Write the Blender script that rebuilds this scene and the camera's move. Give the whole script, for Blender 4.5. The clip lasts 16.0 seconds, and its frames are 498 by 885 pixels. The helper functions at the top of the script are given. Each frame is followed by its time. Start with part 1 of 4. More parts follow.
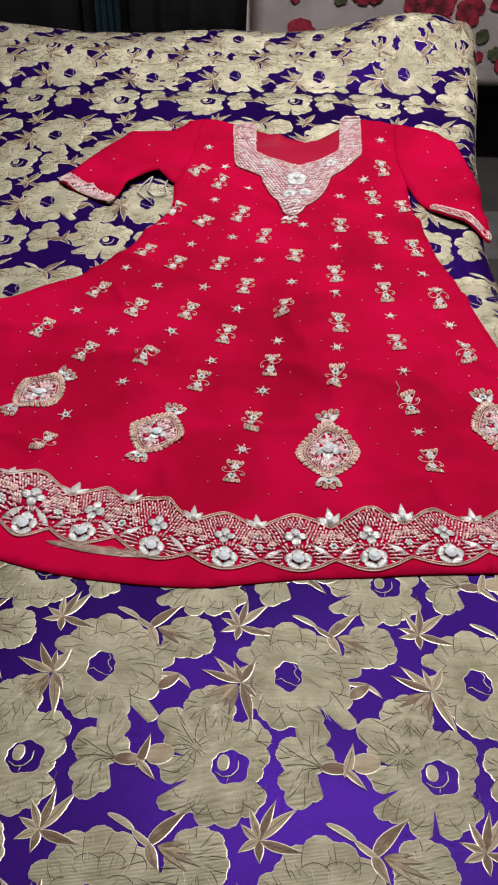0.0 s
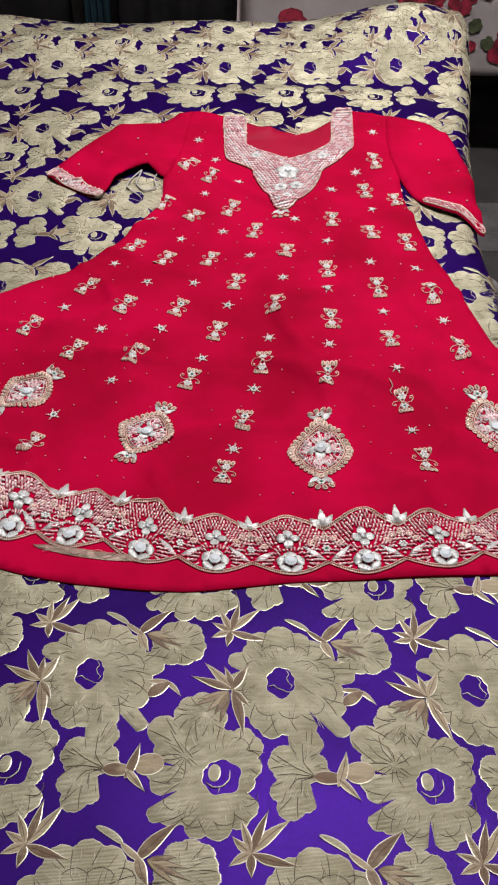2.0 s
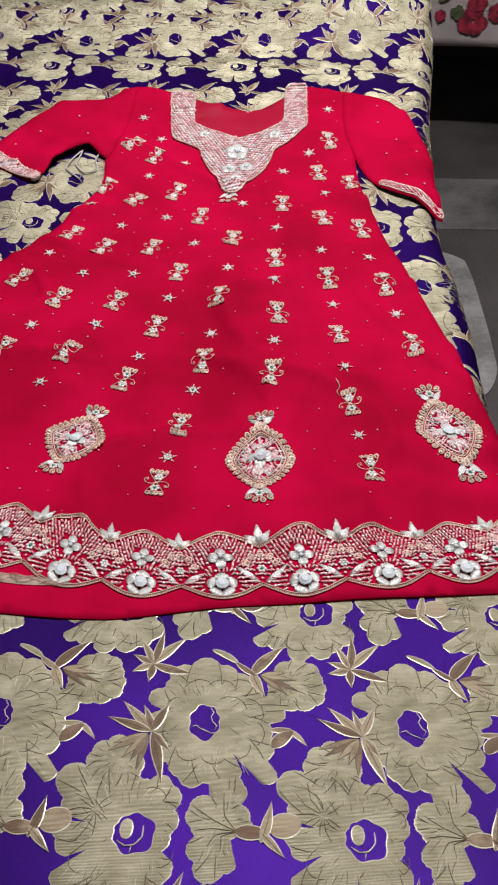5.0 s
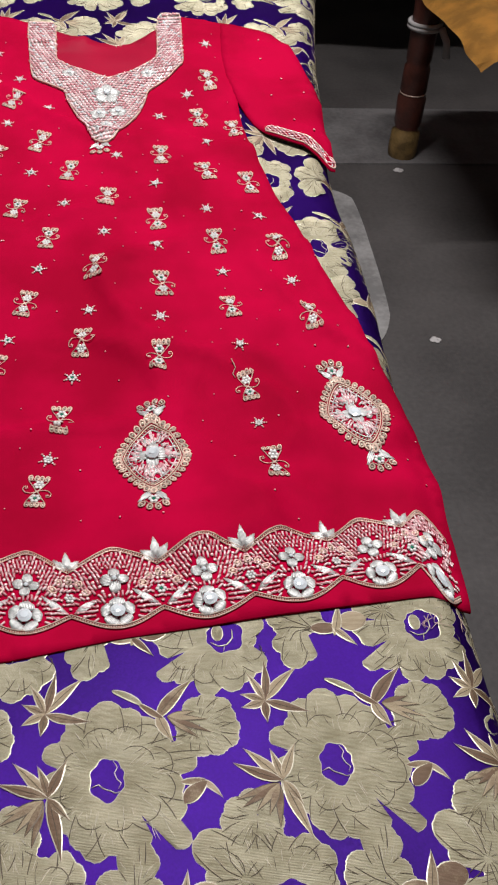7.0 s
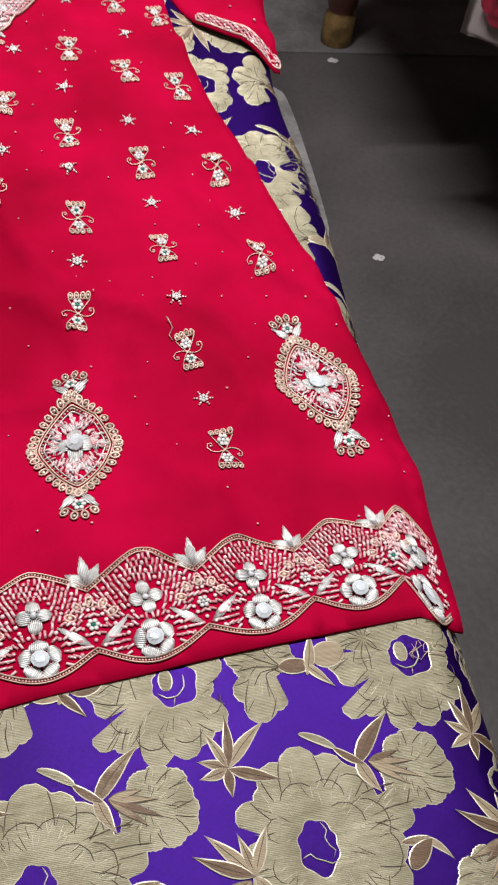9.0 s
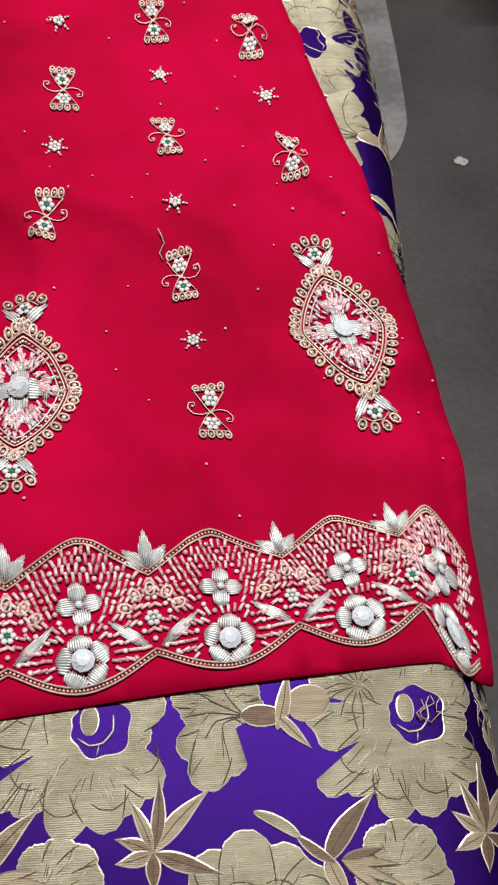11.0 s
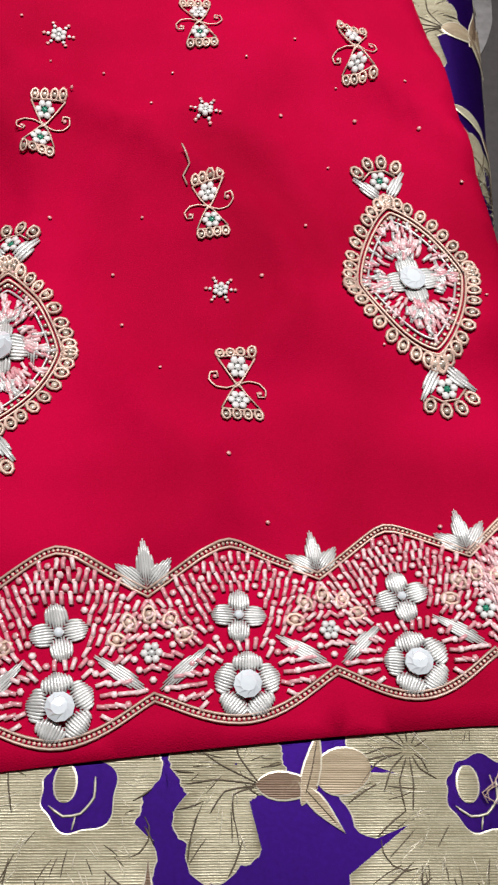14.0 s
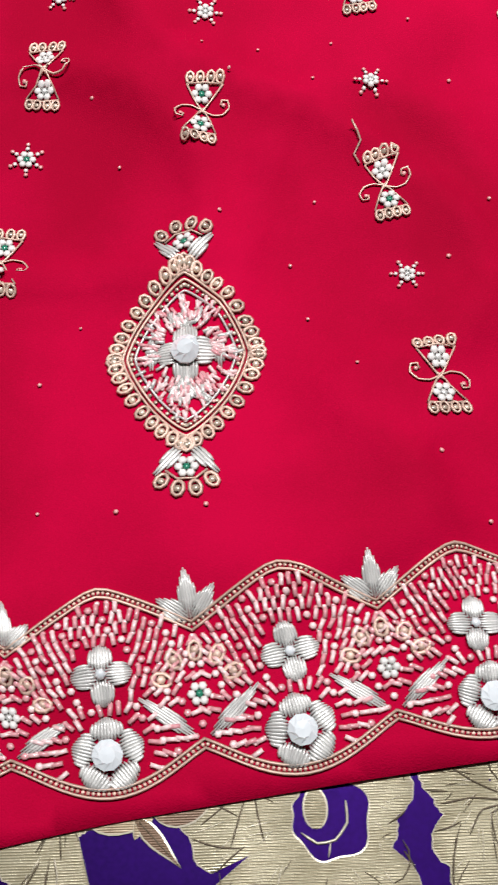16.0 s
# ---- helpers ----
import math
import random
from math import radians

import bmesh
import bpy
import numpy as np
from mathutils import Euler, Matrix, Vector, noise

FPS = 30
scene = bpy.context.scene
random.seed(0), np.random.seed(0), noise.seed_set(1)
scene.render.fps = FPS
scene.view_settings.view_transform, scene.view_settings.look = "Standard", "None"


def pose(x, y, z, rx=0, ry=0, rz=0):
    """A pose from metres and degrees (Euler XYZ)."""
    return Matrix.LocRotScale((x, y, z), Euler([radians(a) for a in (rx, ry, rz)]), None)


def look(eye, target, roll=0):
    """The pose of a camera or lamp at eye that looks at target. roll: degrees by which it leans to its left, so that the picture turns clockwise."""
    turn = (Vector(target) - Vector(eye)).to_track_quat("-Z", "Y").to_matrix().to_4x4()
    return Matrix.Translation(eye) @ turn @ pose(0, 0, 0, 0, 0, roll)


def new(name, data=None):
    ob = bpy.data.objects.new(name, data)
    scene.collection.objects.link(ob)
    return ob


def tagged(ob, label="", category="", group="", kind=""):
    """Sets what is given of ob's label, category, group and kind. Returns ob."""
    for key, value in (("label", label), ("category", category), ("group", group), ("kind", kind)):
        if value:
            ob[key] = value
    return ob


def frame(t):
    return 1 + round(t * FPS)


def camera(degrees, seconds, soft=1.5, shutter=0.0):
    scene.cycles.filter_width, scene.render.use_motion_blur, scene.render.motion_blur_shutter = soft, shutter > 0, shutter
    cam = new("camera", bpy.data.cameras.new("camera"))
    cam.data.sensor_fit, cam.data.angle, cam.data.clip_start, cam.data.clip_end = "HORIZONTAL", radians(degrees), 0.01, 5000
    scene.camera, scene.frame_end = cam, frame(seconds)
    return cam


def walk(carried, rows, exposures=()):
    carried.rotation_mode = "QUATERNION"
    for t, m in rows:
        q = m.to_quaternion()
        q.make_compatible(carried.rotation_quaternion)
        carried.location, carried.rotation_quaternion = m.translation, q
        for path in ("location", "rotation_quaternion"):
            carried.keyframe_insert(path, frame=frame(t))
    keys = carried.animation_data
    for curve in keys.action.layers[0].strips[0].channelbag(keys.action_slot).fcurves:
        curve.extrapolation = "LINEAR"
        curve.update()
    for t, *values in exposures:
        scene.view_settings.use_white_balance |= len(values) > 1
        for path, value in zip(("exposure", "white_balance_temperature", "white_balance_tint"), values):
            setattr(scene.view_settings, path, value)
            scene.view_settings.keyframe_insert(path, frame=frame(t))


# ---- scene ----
cam = camera(32.0, 16.0, 2.0, 0.45)
METRES, EYE, TILT, LEAN, TURN = 8.0, 1.5, 0.0, 0.0, 0.0
PATH = [
    (0, (0.186, 0.105, 1.126), (0.099, 1.7, -0.078), 0.1),
    (0.5, (0.188, 0.111, 1.123), (0.109, 1.697, -0.093), -0.2),
    (1, (0.189, 0.115, 1.124), (0.122, 1.7, -0.093), -0.0),
    (1.5, (0.188, 0.12, 1.123), (0.122, 1.702, -0.099), 0.1),
    (2, (0.189, 0.124, 1.123), (0.115, 1.708, -0.096), -0.0),
    (2.5, (0.197, 0.132, 1.122), (0.117, 1.722, -0.088), -0.4),
    (3, (0.208, 0.142, 1.119), (0.121, 1.734, -0.088), -0.9),
    (3.2, (0.211, 0.148, 1.119), (0.125, 1.736, -0.094), -1.0),
    (5.5, (0.239, 0.214, 1.112), (0.261, 1.745, -0.174), 2.1),
    (6, (0.24, 0.233, 1.111), (0.353, 1.74, -0.198), 3.5),
    (6.5, (0.236, 0.273, 1.108), (0.432, 1.74, -0.236), 4.4),
    (7, (0.234, 0.311, 1.107), (0.456, 1.735, -0.28), 4.3),
    (7.5, (0.233, 0.352, 1.098), (0.505, 1.733, -0.322), 5.4),
    (8, (0.233, 0.393, 1.088), (0.559, 1.725, -0.368), 6.8),
    (8.5, (0.231, 0.437, 1.071), (0.622, 1.708, -0.423), 9.0),
    (9, (0.234, 0.472, 1.051), (0.627, 1.69, -0.485), 9.8),
    (9.5, (0.243, 0.509, 1.027), (0.62, 1.669, -0.558), 10.9),
    (9.7, (0.254, 0.521, 1.02), (0.613, 1.665, -0.581), 11.1),
    (11.8, (0.328, 0.627, 0.928), (0.502, 1.63, -0.793), 9.5),
    (12, (0.33, 0.631, 0.924), (0.491, 1.631, -0.801), 9.2),
    (12.5, (0.333, 0.647, 0.916), (0.471, 1.619, -0.827), 8.7),
    (13, (0.335, 0.662, 0.901), (0.483, 1.604, -0.856), 9.6),
    (13.5, (0.34, 0.674, 0.888), (0.471, 1.58, -0.89), 8.6),
    (14, (0.332, 0.682, 0.881), (0.451, 1.558, -0.912), 8.4),
    (14.5, (0.32, 0.69, 0.874), (0.41, 1.537, -0.936), 6.9),
    (15, (0.302, 0.698, 0.873), (0.379, 1.516, -0.951), 5.3),
    (15.5, (0.274, 0.707, 0.868), (0.337, 1.506, -0.964), 3.1),
    (16, (0.256, 0.708, 0.866), (0.287, 1.511, -0.965), 0.0),
]
walk(cam, [(t, look(eye, target, roll)) for t, eye, target, roll in PATH],
     [(0.0, -0.16), (3.0, -0.1), (5.5, -0.1), (7.0, -0.08), (8.0, 0.1), (9.5, 0.0), (12.0, -0.05), (13.5, 0.02), (14.0, 0.0), (14.5, -0.13), (15.0, -0.4), (15.5, -0.25), (16.0, 0.1)])

# ---- light ----
world = bpy.data.worlds.new("world")
scene.world = world
world.use_nodes = True
world.node_tree.nodes["Background"].inputs[0].default_value = (0.9, 0.92, 1.0, 1)
world.node_tree.nodes["Background"].inputs[1].default_value = 0.02


def lamp(name, x, y, z, sx, sy, watts, colour):
    data = bpy.data.lights.new(name, "AREA")
    data.shape, data.size, data.size_y, data.energy, data.color = "RECTANGLE", sx, sy, watts, colour
    ob = new(name, data)
    ob.matrix_world = pose(x, y, z)
    return ob


lamp("ceiling_lamp_light", 0.45, 1.5, 2.62, 1.15, 0.10, 71, (1.0, 0.955, 0.985))


# ---- materials ----
def material(name, colour, rough=0.6, metal=0.0, vary=0.15, scale=8.0, fine=400.0, bump=0.2, deep=0.001, other=None,
             sheen=0.0, coat=0.0, spec=0.5, island=0.0):
    m = bpy.data.materials.new(name)
    m.use_nodes = True
    t = m.node_tree
    n, l = t.nodes, t.links
    p = n["Principled BSDF"]
    geo = n.new("ShaderNodeNewGeometry")
    co = n.new("ShaderNodeTexCoord")
    big, small = n.new("ShaderNodeTexNoise"), n.new("ShaderNodeTexNoise")
    big.inputs["Scale"].default_value, big.inputs["Detail"].default_value = scale, 4
    small.inputs["Scale"].default_value, small.inputs["Detail"].default_value = fine, 2
    for k in (big, small):
        l.new(geo.outputs["Position"], k.inputs["Vector"])
    mix = n.new("ShaderNodeMix")
    mix.data_type = "RGBA"
    o = other or [c * (1 - 2 * vary) for c in colour]
    mix.inputs[6].default_value, mix.inputs[7].default_value = (*o, 1), (*colour, 1)
    ramp = n.new("ShaderNodeMapRange")
    ramp.inputs[1].default_value, ramp.inputs[2].default_value = 0.35, 0.65
    add = n.new("ShaderNodeMath")
    add.operation = "MULTIPLY_ADD"
    add.inputs[1].default_value = 0.3
    l.new(small.outputs[0], add.inputs[0])
    l.new(big.outputs[0], add.inputs[2])
    sub = n.new("ShaderNodeMath")
    sub.operation = "SUBTRACT"
    sub.inputs[1].default_value = 0.15
    l.new(add.outputs[0], sub.inputs[0])
    last = sub
    if island:
        q = n.new("ShaderNodeMath")
        q.operation = "MULTIPLY_ADD"
        q.inputs[1].default_value = island
        l.new(geo.outputs["Random Per Island"], q.inputs[0])
        l.new(sub.outputs[0], q.inputs[2])
        w = n.new("ShaderNodeMath")
        w.operation = "SUBTRACT"
        w.inputs[1].default_value = island / 2
        l.new(q.outputs[0], w.inputs[0])
        last = w
    l.new(last.outputs[0], ramp.inputs[0])
    l.new(ramp.outputs[0], mix.inputs[0])
    l.new(mix.outputs[2], p.inputs["Base Color"])
    b = n.new("ShaderNodeBump")
    b.inputs["Strength"].default_value, b.inputs["Distance"].default_value = bump, deep
    l.new(small.outputs[0], b.inputs["Height"])
    l.new(b.outputs[0], p.inputs["Normal"])
    p.inputs["Roughness"].default_value, p.inputs["Metallic"].default_value = rough, metal
    p.inputs["Sheen Weight"].default_value, p.inputs["Coat Weight"].default_value = sheen, coat
    p.inputs["Specular IOR Level"].default_value = spec
    return m


def threads(m, period, strength, deep, tint=0.0):
    """Fine woven threads that run across the cloth, in its own UV directions, with broken brighter streaks."""
    t = m.node_tree
    n, l = t.nodes, t.links
    p = n["Principled BSDF"]
    uv = n.new("ShaderNodeUVMap")
    mp = n.new("ShaderNodeMapping")
    mp.inputs["Scale"].default_value = (0.12, 1, 1)
    l.new(uv.outputs[0], mp.inputs[0])
    wave = n.new("ShaderNodeTexWave")
    wave.bands_direction = "Y"
    wave.inputs["Scale"].default_value = 0.314 / period
    wave.inputs["Distortion"].default_value, wave.inputs["Detail"].default_value = 5.0, 2.0
    wave.inputs["Detail Scale"].default_value = 0.25
    l.new(mp.outputs[0], wave.inputs["Vector"])
    streak = n.new("ShaderNodeTexNoise")
    streak.inputs["Scale"].default_value, streak.inputs["Detail"].default_value = 420, 2
    l.new(mp.outputs[0], streak.inputs["Vector"])
    b = n.new("ShaderNodeBump")
    b.inputs["Strength"].default_value, b.inputs["Distance"].default_value = strength, deep
    l.new(wave.outputs["Fac"], b.inputs["Height"])
    l.new(p.inputs["Normal"].links[0].from_socket, b.inputs["Normal"])
    l.new(b.outputs[0], p.inputs["Normal"])
    both = n.new("ShaderNodeMath")
    both.operation = "MULTIPLY_ADD"
    both.inputs[1].default_value = 0.45
    l.new(wave.outputs["Fac"], both.inputs[0])
    l.new(streak.outputs[0], both.inputs[2])
    rng = n.new("ShaderNodeMapRange")
    rng.inputs[1].default_value, rng.inputs[2].default_value = 0.35, 1.0
    rng.inputs[3].default_value, rng.inputs[4].default_value = 1.0, 0.0
    l.new(both.outputs[0], rng.inputs[0])
    mx = n.new("ShaderNodeMix")
    mx.data_type, mx.blend_type = "RGBA", "MULTIPLY"
    mx.inputs[7].default_value = (tint, tint * 0.95, tint * 0.84, 1)
    l.new(rng.outputs[0], mx.inputs[0])
    l.new(p.inputs["Base Color"].links[0].from_socket, mx.inputs[6])
    l.new(mx.outputs[2], p.inputs["Base Color"])
    return m


PURPLE = material("purple_satin", (0.050, 0.006, 0.235), 0.46, 0.65, 0.2, 4, 500, 0.05, 0.0003, other=(0.030, 0.004, 0.14), spec=0.2)
GOLD = threads(material("gold_thread", (0.63, 0.60, 0.425), 0.34, 0.32, 0.1, 38, 900, 0.4, 0.0004, other=(0.43, 0.40, 0.265), island=0.3), 0.0010, 0.6, 0.0005, 0.66)
PALE = material("pale_gold_outline_thread", (0.72, 0.68, 0.53), 0.35, 0.3, 0.1, 40, 900, 0.3, 0.0004)
BROWN = threads(material("brown_gold_thread", (0.46, 0.38, 0.25), 0.42, 0.2, 0.2, 60, 900, 0.3, 0.0004, other=(0.20, 0.13, 0.08), island=0.6), 0.0009, 0.5, 0.0004, 0.68)
SEAM = material("dark_seam_thread", (0.13, 0.10, 0.06), 0.5, 0.2)
RED = material("red_georgette", (0.48, 0.0006, 0.038), 0.80, 0.0, 0.1, 9, 1500, 0.5, 0.0005, other=(0.33, 0.0005, 0.022), spec=0.04)
LINING = material("red_lining", (0.36, 0.001, 0.028), 0.6, 0.0, 0.1, 8, 1200, 0.3, 0.0004, spec=0.2)
SILVER = material("silver_zari", (0.78, 0.80, 0.76), 0.36, 0.3, 0.12, 60, 1500, 0.4, 0.0003, island=0.45)
COPPER = material("copper_cord", (0.80, 0.59, 0.47), 0.40, 0.2, 0.15, 60, 1800, 0.5, 0.0003, island=0.6)
GILT = material("tarnished_gilt_bead", (0.80, 0.68, 0.54), 0.25, 0.35, 0.2, 60, 900, 0.2, 0.0002, island=0.8)
PINK = material("pink_sequin", (0.92, 0.69, 0.68), 0.22, 0.1, 0.1, 60, 900, 0.2, 0.0002, island=1.1, other=(0.70, 0.34, 0.36))
WHITE = material("white_bead", (0.84, 0.84, 0.80), 0.25, 0.0, 0.08, 60, 800, 0.1, 0.0002, coat=0.4)
GREEN = material("green_bead", (0.02, 0.22, 0.13), 0.2, 0.0, 0.1, coat=0.6)
CRYSTAL = material("silver_crystal", (0.86, 0.95, 0.97), 0.08, 0.15, 0.04, 60, 60, 0.0, island=0.3, coat=1.0)
BEAD = material("pale_pink_bead", (0.82, 0.42, 0.40), 0.3, 0.1, 0.1, 60, coat=0.4)
CONCRETE = material("dark_concrete", (0.074, 0.068, 0.064), 0.65, 0.0, 0.25, 2.5, 90, 0.35, 0.002, other=(0.036, 0.033, 0.031))
PALECON = material("pale_concrete", (0.15, 0.145, 0.14), 0.7, 0.0, 0.2, 5, 90, 0.35, 0.002, other=(0.07, 0.066, 0.064))
WORN = material("worn_pale_cement", (0.32, 0.315, 0.30), 0.7, 0.0, 0.2, 6, 90, 0.35, 0.002, other=(0.15, 0.147, 0.14))
# wall plaster: the distant shade is put into its dark base colour
SHADED_PLASTER = material("shade_darkened_plaster", (0.12, 0.11, 0.10), 0.85, 0.0, 0.2, 2, 60, 0.3, 0.002)
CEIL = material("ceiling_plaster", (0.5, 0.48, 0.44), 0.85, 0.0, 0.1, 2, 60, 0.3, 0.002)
WOOD = material("dark_turned_wood", (0.10, 0.030, 0.020), 0.4, 0.0, 0.3, 14, 200, 0.3, 0.001, coat=0.2)
FOOT = material("ochre_painted_foot", (0.24, 0.15, 0.05), 0.5, 0.0, 0.3, 30, 200, 0.3)
CHINTZ = material("white_printed_cotton", (0.86, 0.77, 0.74), 0.8, 0.0, 0.1, 6, 900, 0.3, 0.0004)
ROSE = material("crimson_print", (0.40, 0.02, 0.05), 0.8, 0.0, 0.4, 40, 900, 0.3, 0.0004)
LEAF = material("olive_print", (0.10, 0.12, 0.05), 0.8, 0.0, 0.3, 40, 900, 0.3, 0.0004)
ORANGE = material("orange_quilt", (0.62, 0.30, 0.05), 0.85, 0.0, 0.2, 20, 500, 0.4, 0.001)
TEAL = material("teal_cloth", (0.03, 0.09, 0.12), 0.8, 0.0, 0.3, 6, 500, 0.3)
DARKCLOTH = material("dark_cloth", (0.03, 0.026, 0.03), 0.85, 0.0, 0.3, 6, 500, 0.3)
STRAP = material("white_strap", (0.5, 0.48, 0.46), 0.8, 0.0, 0.1)


# ---- mesh helpers ----
def part(name, bm, mats, parent=None, label=""):
    data = bpy.data.meshes.new(name)
    bm.to_mesh(data)
    bm.free()
    for m in mats if isinstance(mats, (list, tuple)) else [mats]:
        data.materials.append(m)
    ob = new(name, data)
    if parent:
        ob.parent = parent
    return tagged(ob, label) if label else ob


def smooth(bm, mat=None):
    for f in bm.faces:
        f.smooth = True
    return bm


def box(bm, x0, y0, z0, x1, y1, z1, bevel=0.0, mi=0):
    g = bmesh.ops.create_cube(bm, size=1, matrix=Matrix.LocRotScale(((x0 + x1) / 2, (y0 + y1) / 2, (z0 + z1) / 2), None, (abs(x1 - x0), abs(y1 - y0), abs(z1 - z0))))
    fs = {f for v in g["verts"] for f in v.link_faces}
    for f in fs:
        f.material_index = mi
    if bevel:
        es = list({e for v in g["verts"] for e in v.link_edges})
        bmesh.ops.bevel(bm, geom=es, offset=bevel, segments=2, affect="EDGES")
    return bm


def tube(bm, pts, r, sides=5, mi=0, taper=False):
    pts = [Vector(p) for p in pts]
    rings = []
    for i, p in enumerate(pts):
        d = (pts[min(i + 1, len(pts) - 1)] - pts[max(i - 1, 0)]).normalized()
        a = d.cross(Vector((0, 0, 1)))
        a = a.normalized() if a.length > 1e-6 else Vector((1, 0, 0))
        b = a.cross(d)
        s = r * (0.45 if taper and i in (0, len(pts) - 1) else 1)
        rings.append([bm.verts.new(p + s * (math.cos(k * math.tau / sides) * a + math.sin(k * math.tau / sides) * b)) for k in range(sides)])
    for q, w in zip(rings, rings[1:]):
        for k in range(sides):
            f = bm.faces.new((q[k], q[(k + 1) % sides], w[(k + 1) % sides], w[k]))
            f.smooth, f.material_index = True, mi
    for ring in (rings[0][::-1], rings[-1]):
        bm.faces.new(ring).material_index = mi


def bead(bm, x, y, z, r, mi=0, flat=0.8, n=6):
    rows = []
    for h, s in ((0.0, 0.75), (0.45, 1.0), (0.9, 0.55)):
        rows.append([bm.verts.new((x + r * s * math.cos(k * math.tau / n), y + r * s * math.sin(k * math.tau / n), z + 2 * r * flat * h * 0.6)) for k in range(n)])
    for q, w in zip(rows, rows[1:]):
        for k in range(n):
            f = bm.faces.new((q[k], q[(k + 1) % n], w[(k + 1) % n], w[k]))
            f.smooth, f.material_index = True, mi
    f = bm.faces.new(rows[-1])
    f.smooth, f.material_index = True, mi


def arc(cx, cy, r, a0, a1, n=8, z=0.0):
    return [(cx + r * math.cos(radians(a0 + (a1 - a0) * i / n)), cy + r * math.sin(radians(a0 + (a1 - a0) * i / n)), z) for i in range(n + 1)]


def spline(ctrl, closed=True, step=0.01):
    """A smooth curve through the corner points, resampled evenly."""
    p = [Vector(c) for c in ctrl]
    n, out = len(p), []
    for i in range(n if closed else n - 1):
        a, b, c, d = (p[(i + k) % n] if closed else p[min(max(i + k, 0), n - 1)] for k in (-1, 0, 1, 2))
        m = max(1, int((c - b).length / step))
        for k in range(m):
            t = k / m
            q = 0.5 * ((2 * b) + (c - a) * t + (2 * a - 5 * b + 4 * c - d) * t * t + (3 * b - a - 3 * c + d) * t ** 3)
            out.append(q * 0.5 + (b + (c - b) * t) * 0.5)
    if not closed:
        out.append(p[-1])
    return out


def inside(x, y, poly):
    hit = False
    for (x0, y0), (x1, y1) in zip(poly, poly[1:] + poly[:1]):
        if (y0 > y) != (y1 > y) and x < (x1 - x0) * (y - y0) / (y1 - y0) + x0:
            hit = not hit
    return hit


# ---- forms of the bed and the dress ----
BED, EDGE, ROUND, FAR = 0.50, 0.475, 0.03, 2.11


def step01(k):
    k = min(1.0, max(0.0, k))
    return k * k * (3 - 2 * k)


RISE_Y = (0.85, 0.95, 1.0, 1.1, 1.2, 1.3, 1.4, 1.5, 1.65, 1.8, 1.9, 1.95, 2.0, 2.05, 2.12)
RISE_Z = (0.0, 0.003, 0.008, 0.025, 0.040, 0.052, 0.067, 0.084, 0.115, 0.146, 0.159, 0.172, 0.190, 0.205, 0.208)


def bed_z(x, y):
    """The bed rises to its head, where a roll of bedding lies under the spread."""
    z = BED + sum(float(np.interp(y + d, RISE_Y, RISE_Z)) for d in (-0.045, -0.022, 0, 0.022, 0.045)) / 5
    z += 0.0040 * noise.noise((x * 4, y * 4, 1.0)) * step01((y + 0.1) / 0.4) + 0.0022 * noise.noise((x * 11, y * 9, 6.0))
    far = step01((y - 1.70) / 0.2)
    z += far * (0.0035 * math.sin(y * 30 + 5 * noise.noise((x * 2.5, y, 7))) + 0.004 * noise.noise((x * 5, y * 14, 3)))
    z += 0.05 * math.exp(-((x - 0.42) / 0.15) ** 2 - ((y - 2.06) / 0.10) ** 2)
    z += 0.015 * math.exp(-((x + 0.55) / 0.25) ** 2 - ((y - 2.05) / 0.15) ** 2)
    return z


def edge_x(y):
    return 0.473 - 0.016 * math.exp(-((y - 1.38) / 0.13) ** 2) + 0.04 * step01((y - 1.6) / 0.4)


def cloth(u, v, h=0.0):
    """A place on the bedspread: flat on the bed, round its side edge and down."""
    over = 0.0
    if v > FAR:
        over, v = v - FAR, FAR
    e = edge_x(v)
    z = bed_z(min(u, e), v)
    y = v + (ROUND + h) * math.sin(min(over / ROUND, math.pi / 2)) if over else v
    if over:
        z -= ROUND - ROUND * math.cos(min(over / ROUND, math.pi / 2)) + max(0, over - ROUND * math.pi / 2)
    if u <= e:
        return Vector((u, y, z + h))
    a = (u - e) / ROUND
    if a <= math.pi / 2:
        return Vector((e + (ROUND + h) * math.sin(a), y, z - ROUND + (ROUND + h) * math.cos(a)))
    d = u - e - ROUND * math.pi / 2
    w = 0.006 * math.sin(y * 21 + 2 * noise.noise((y * 3, 0, 0))) * min(1, d / 0.15)
    return Vector((e + ROUND + h + 0.004 * d + w, y, z - ROUND - d))


def fold(x, y):
    a, r = math.atan2(x - 0.17, 2.0 - y), math.hypot(x - 0.17, 2.0 - y)
    k = step01((1.62 - y) / 0.6)
    f = 0.014 * k * noise.noise((a * 7, r * 1.2, 3.3)) + 0.0010 * noise.noise((x * 34, y * 22, 8.0)) + 0.009 * noise.noise((x * 8, y * 9, 5.0))
    f += 0.0042 * noise.noise((x * 14, y * 26, 6.0))
    f += 0.005 * step01((1.1 - y) / 0.2) * noise.noise((x * 5, y * 24, 2.0))
    f += 0.006 * k * max(0.0, 1 - abs(noise.noise((x * 5 + y * 2.5, y * 4 - x * 4, 4.0))) * 6) ** 2
    f += 0.0085 * max(0.0, 1 - abs(noise.noise((x * 4 - y * 1.5, y * 7 + x * 3, 14.0))) * 7) ** 2
    return f + 0.005 * step01((0.05 - x) / 0.3) * noise.noise((a * 16, r * 1.5, 9.0))


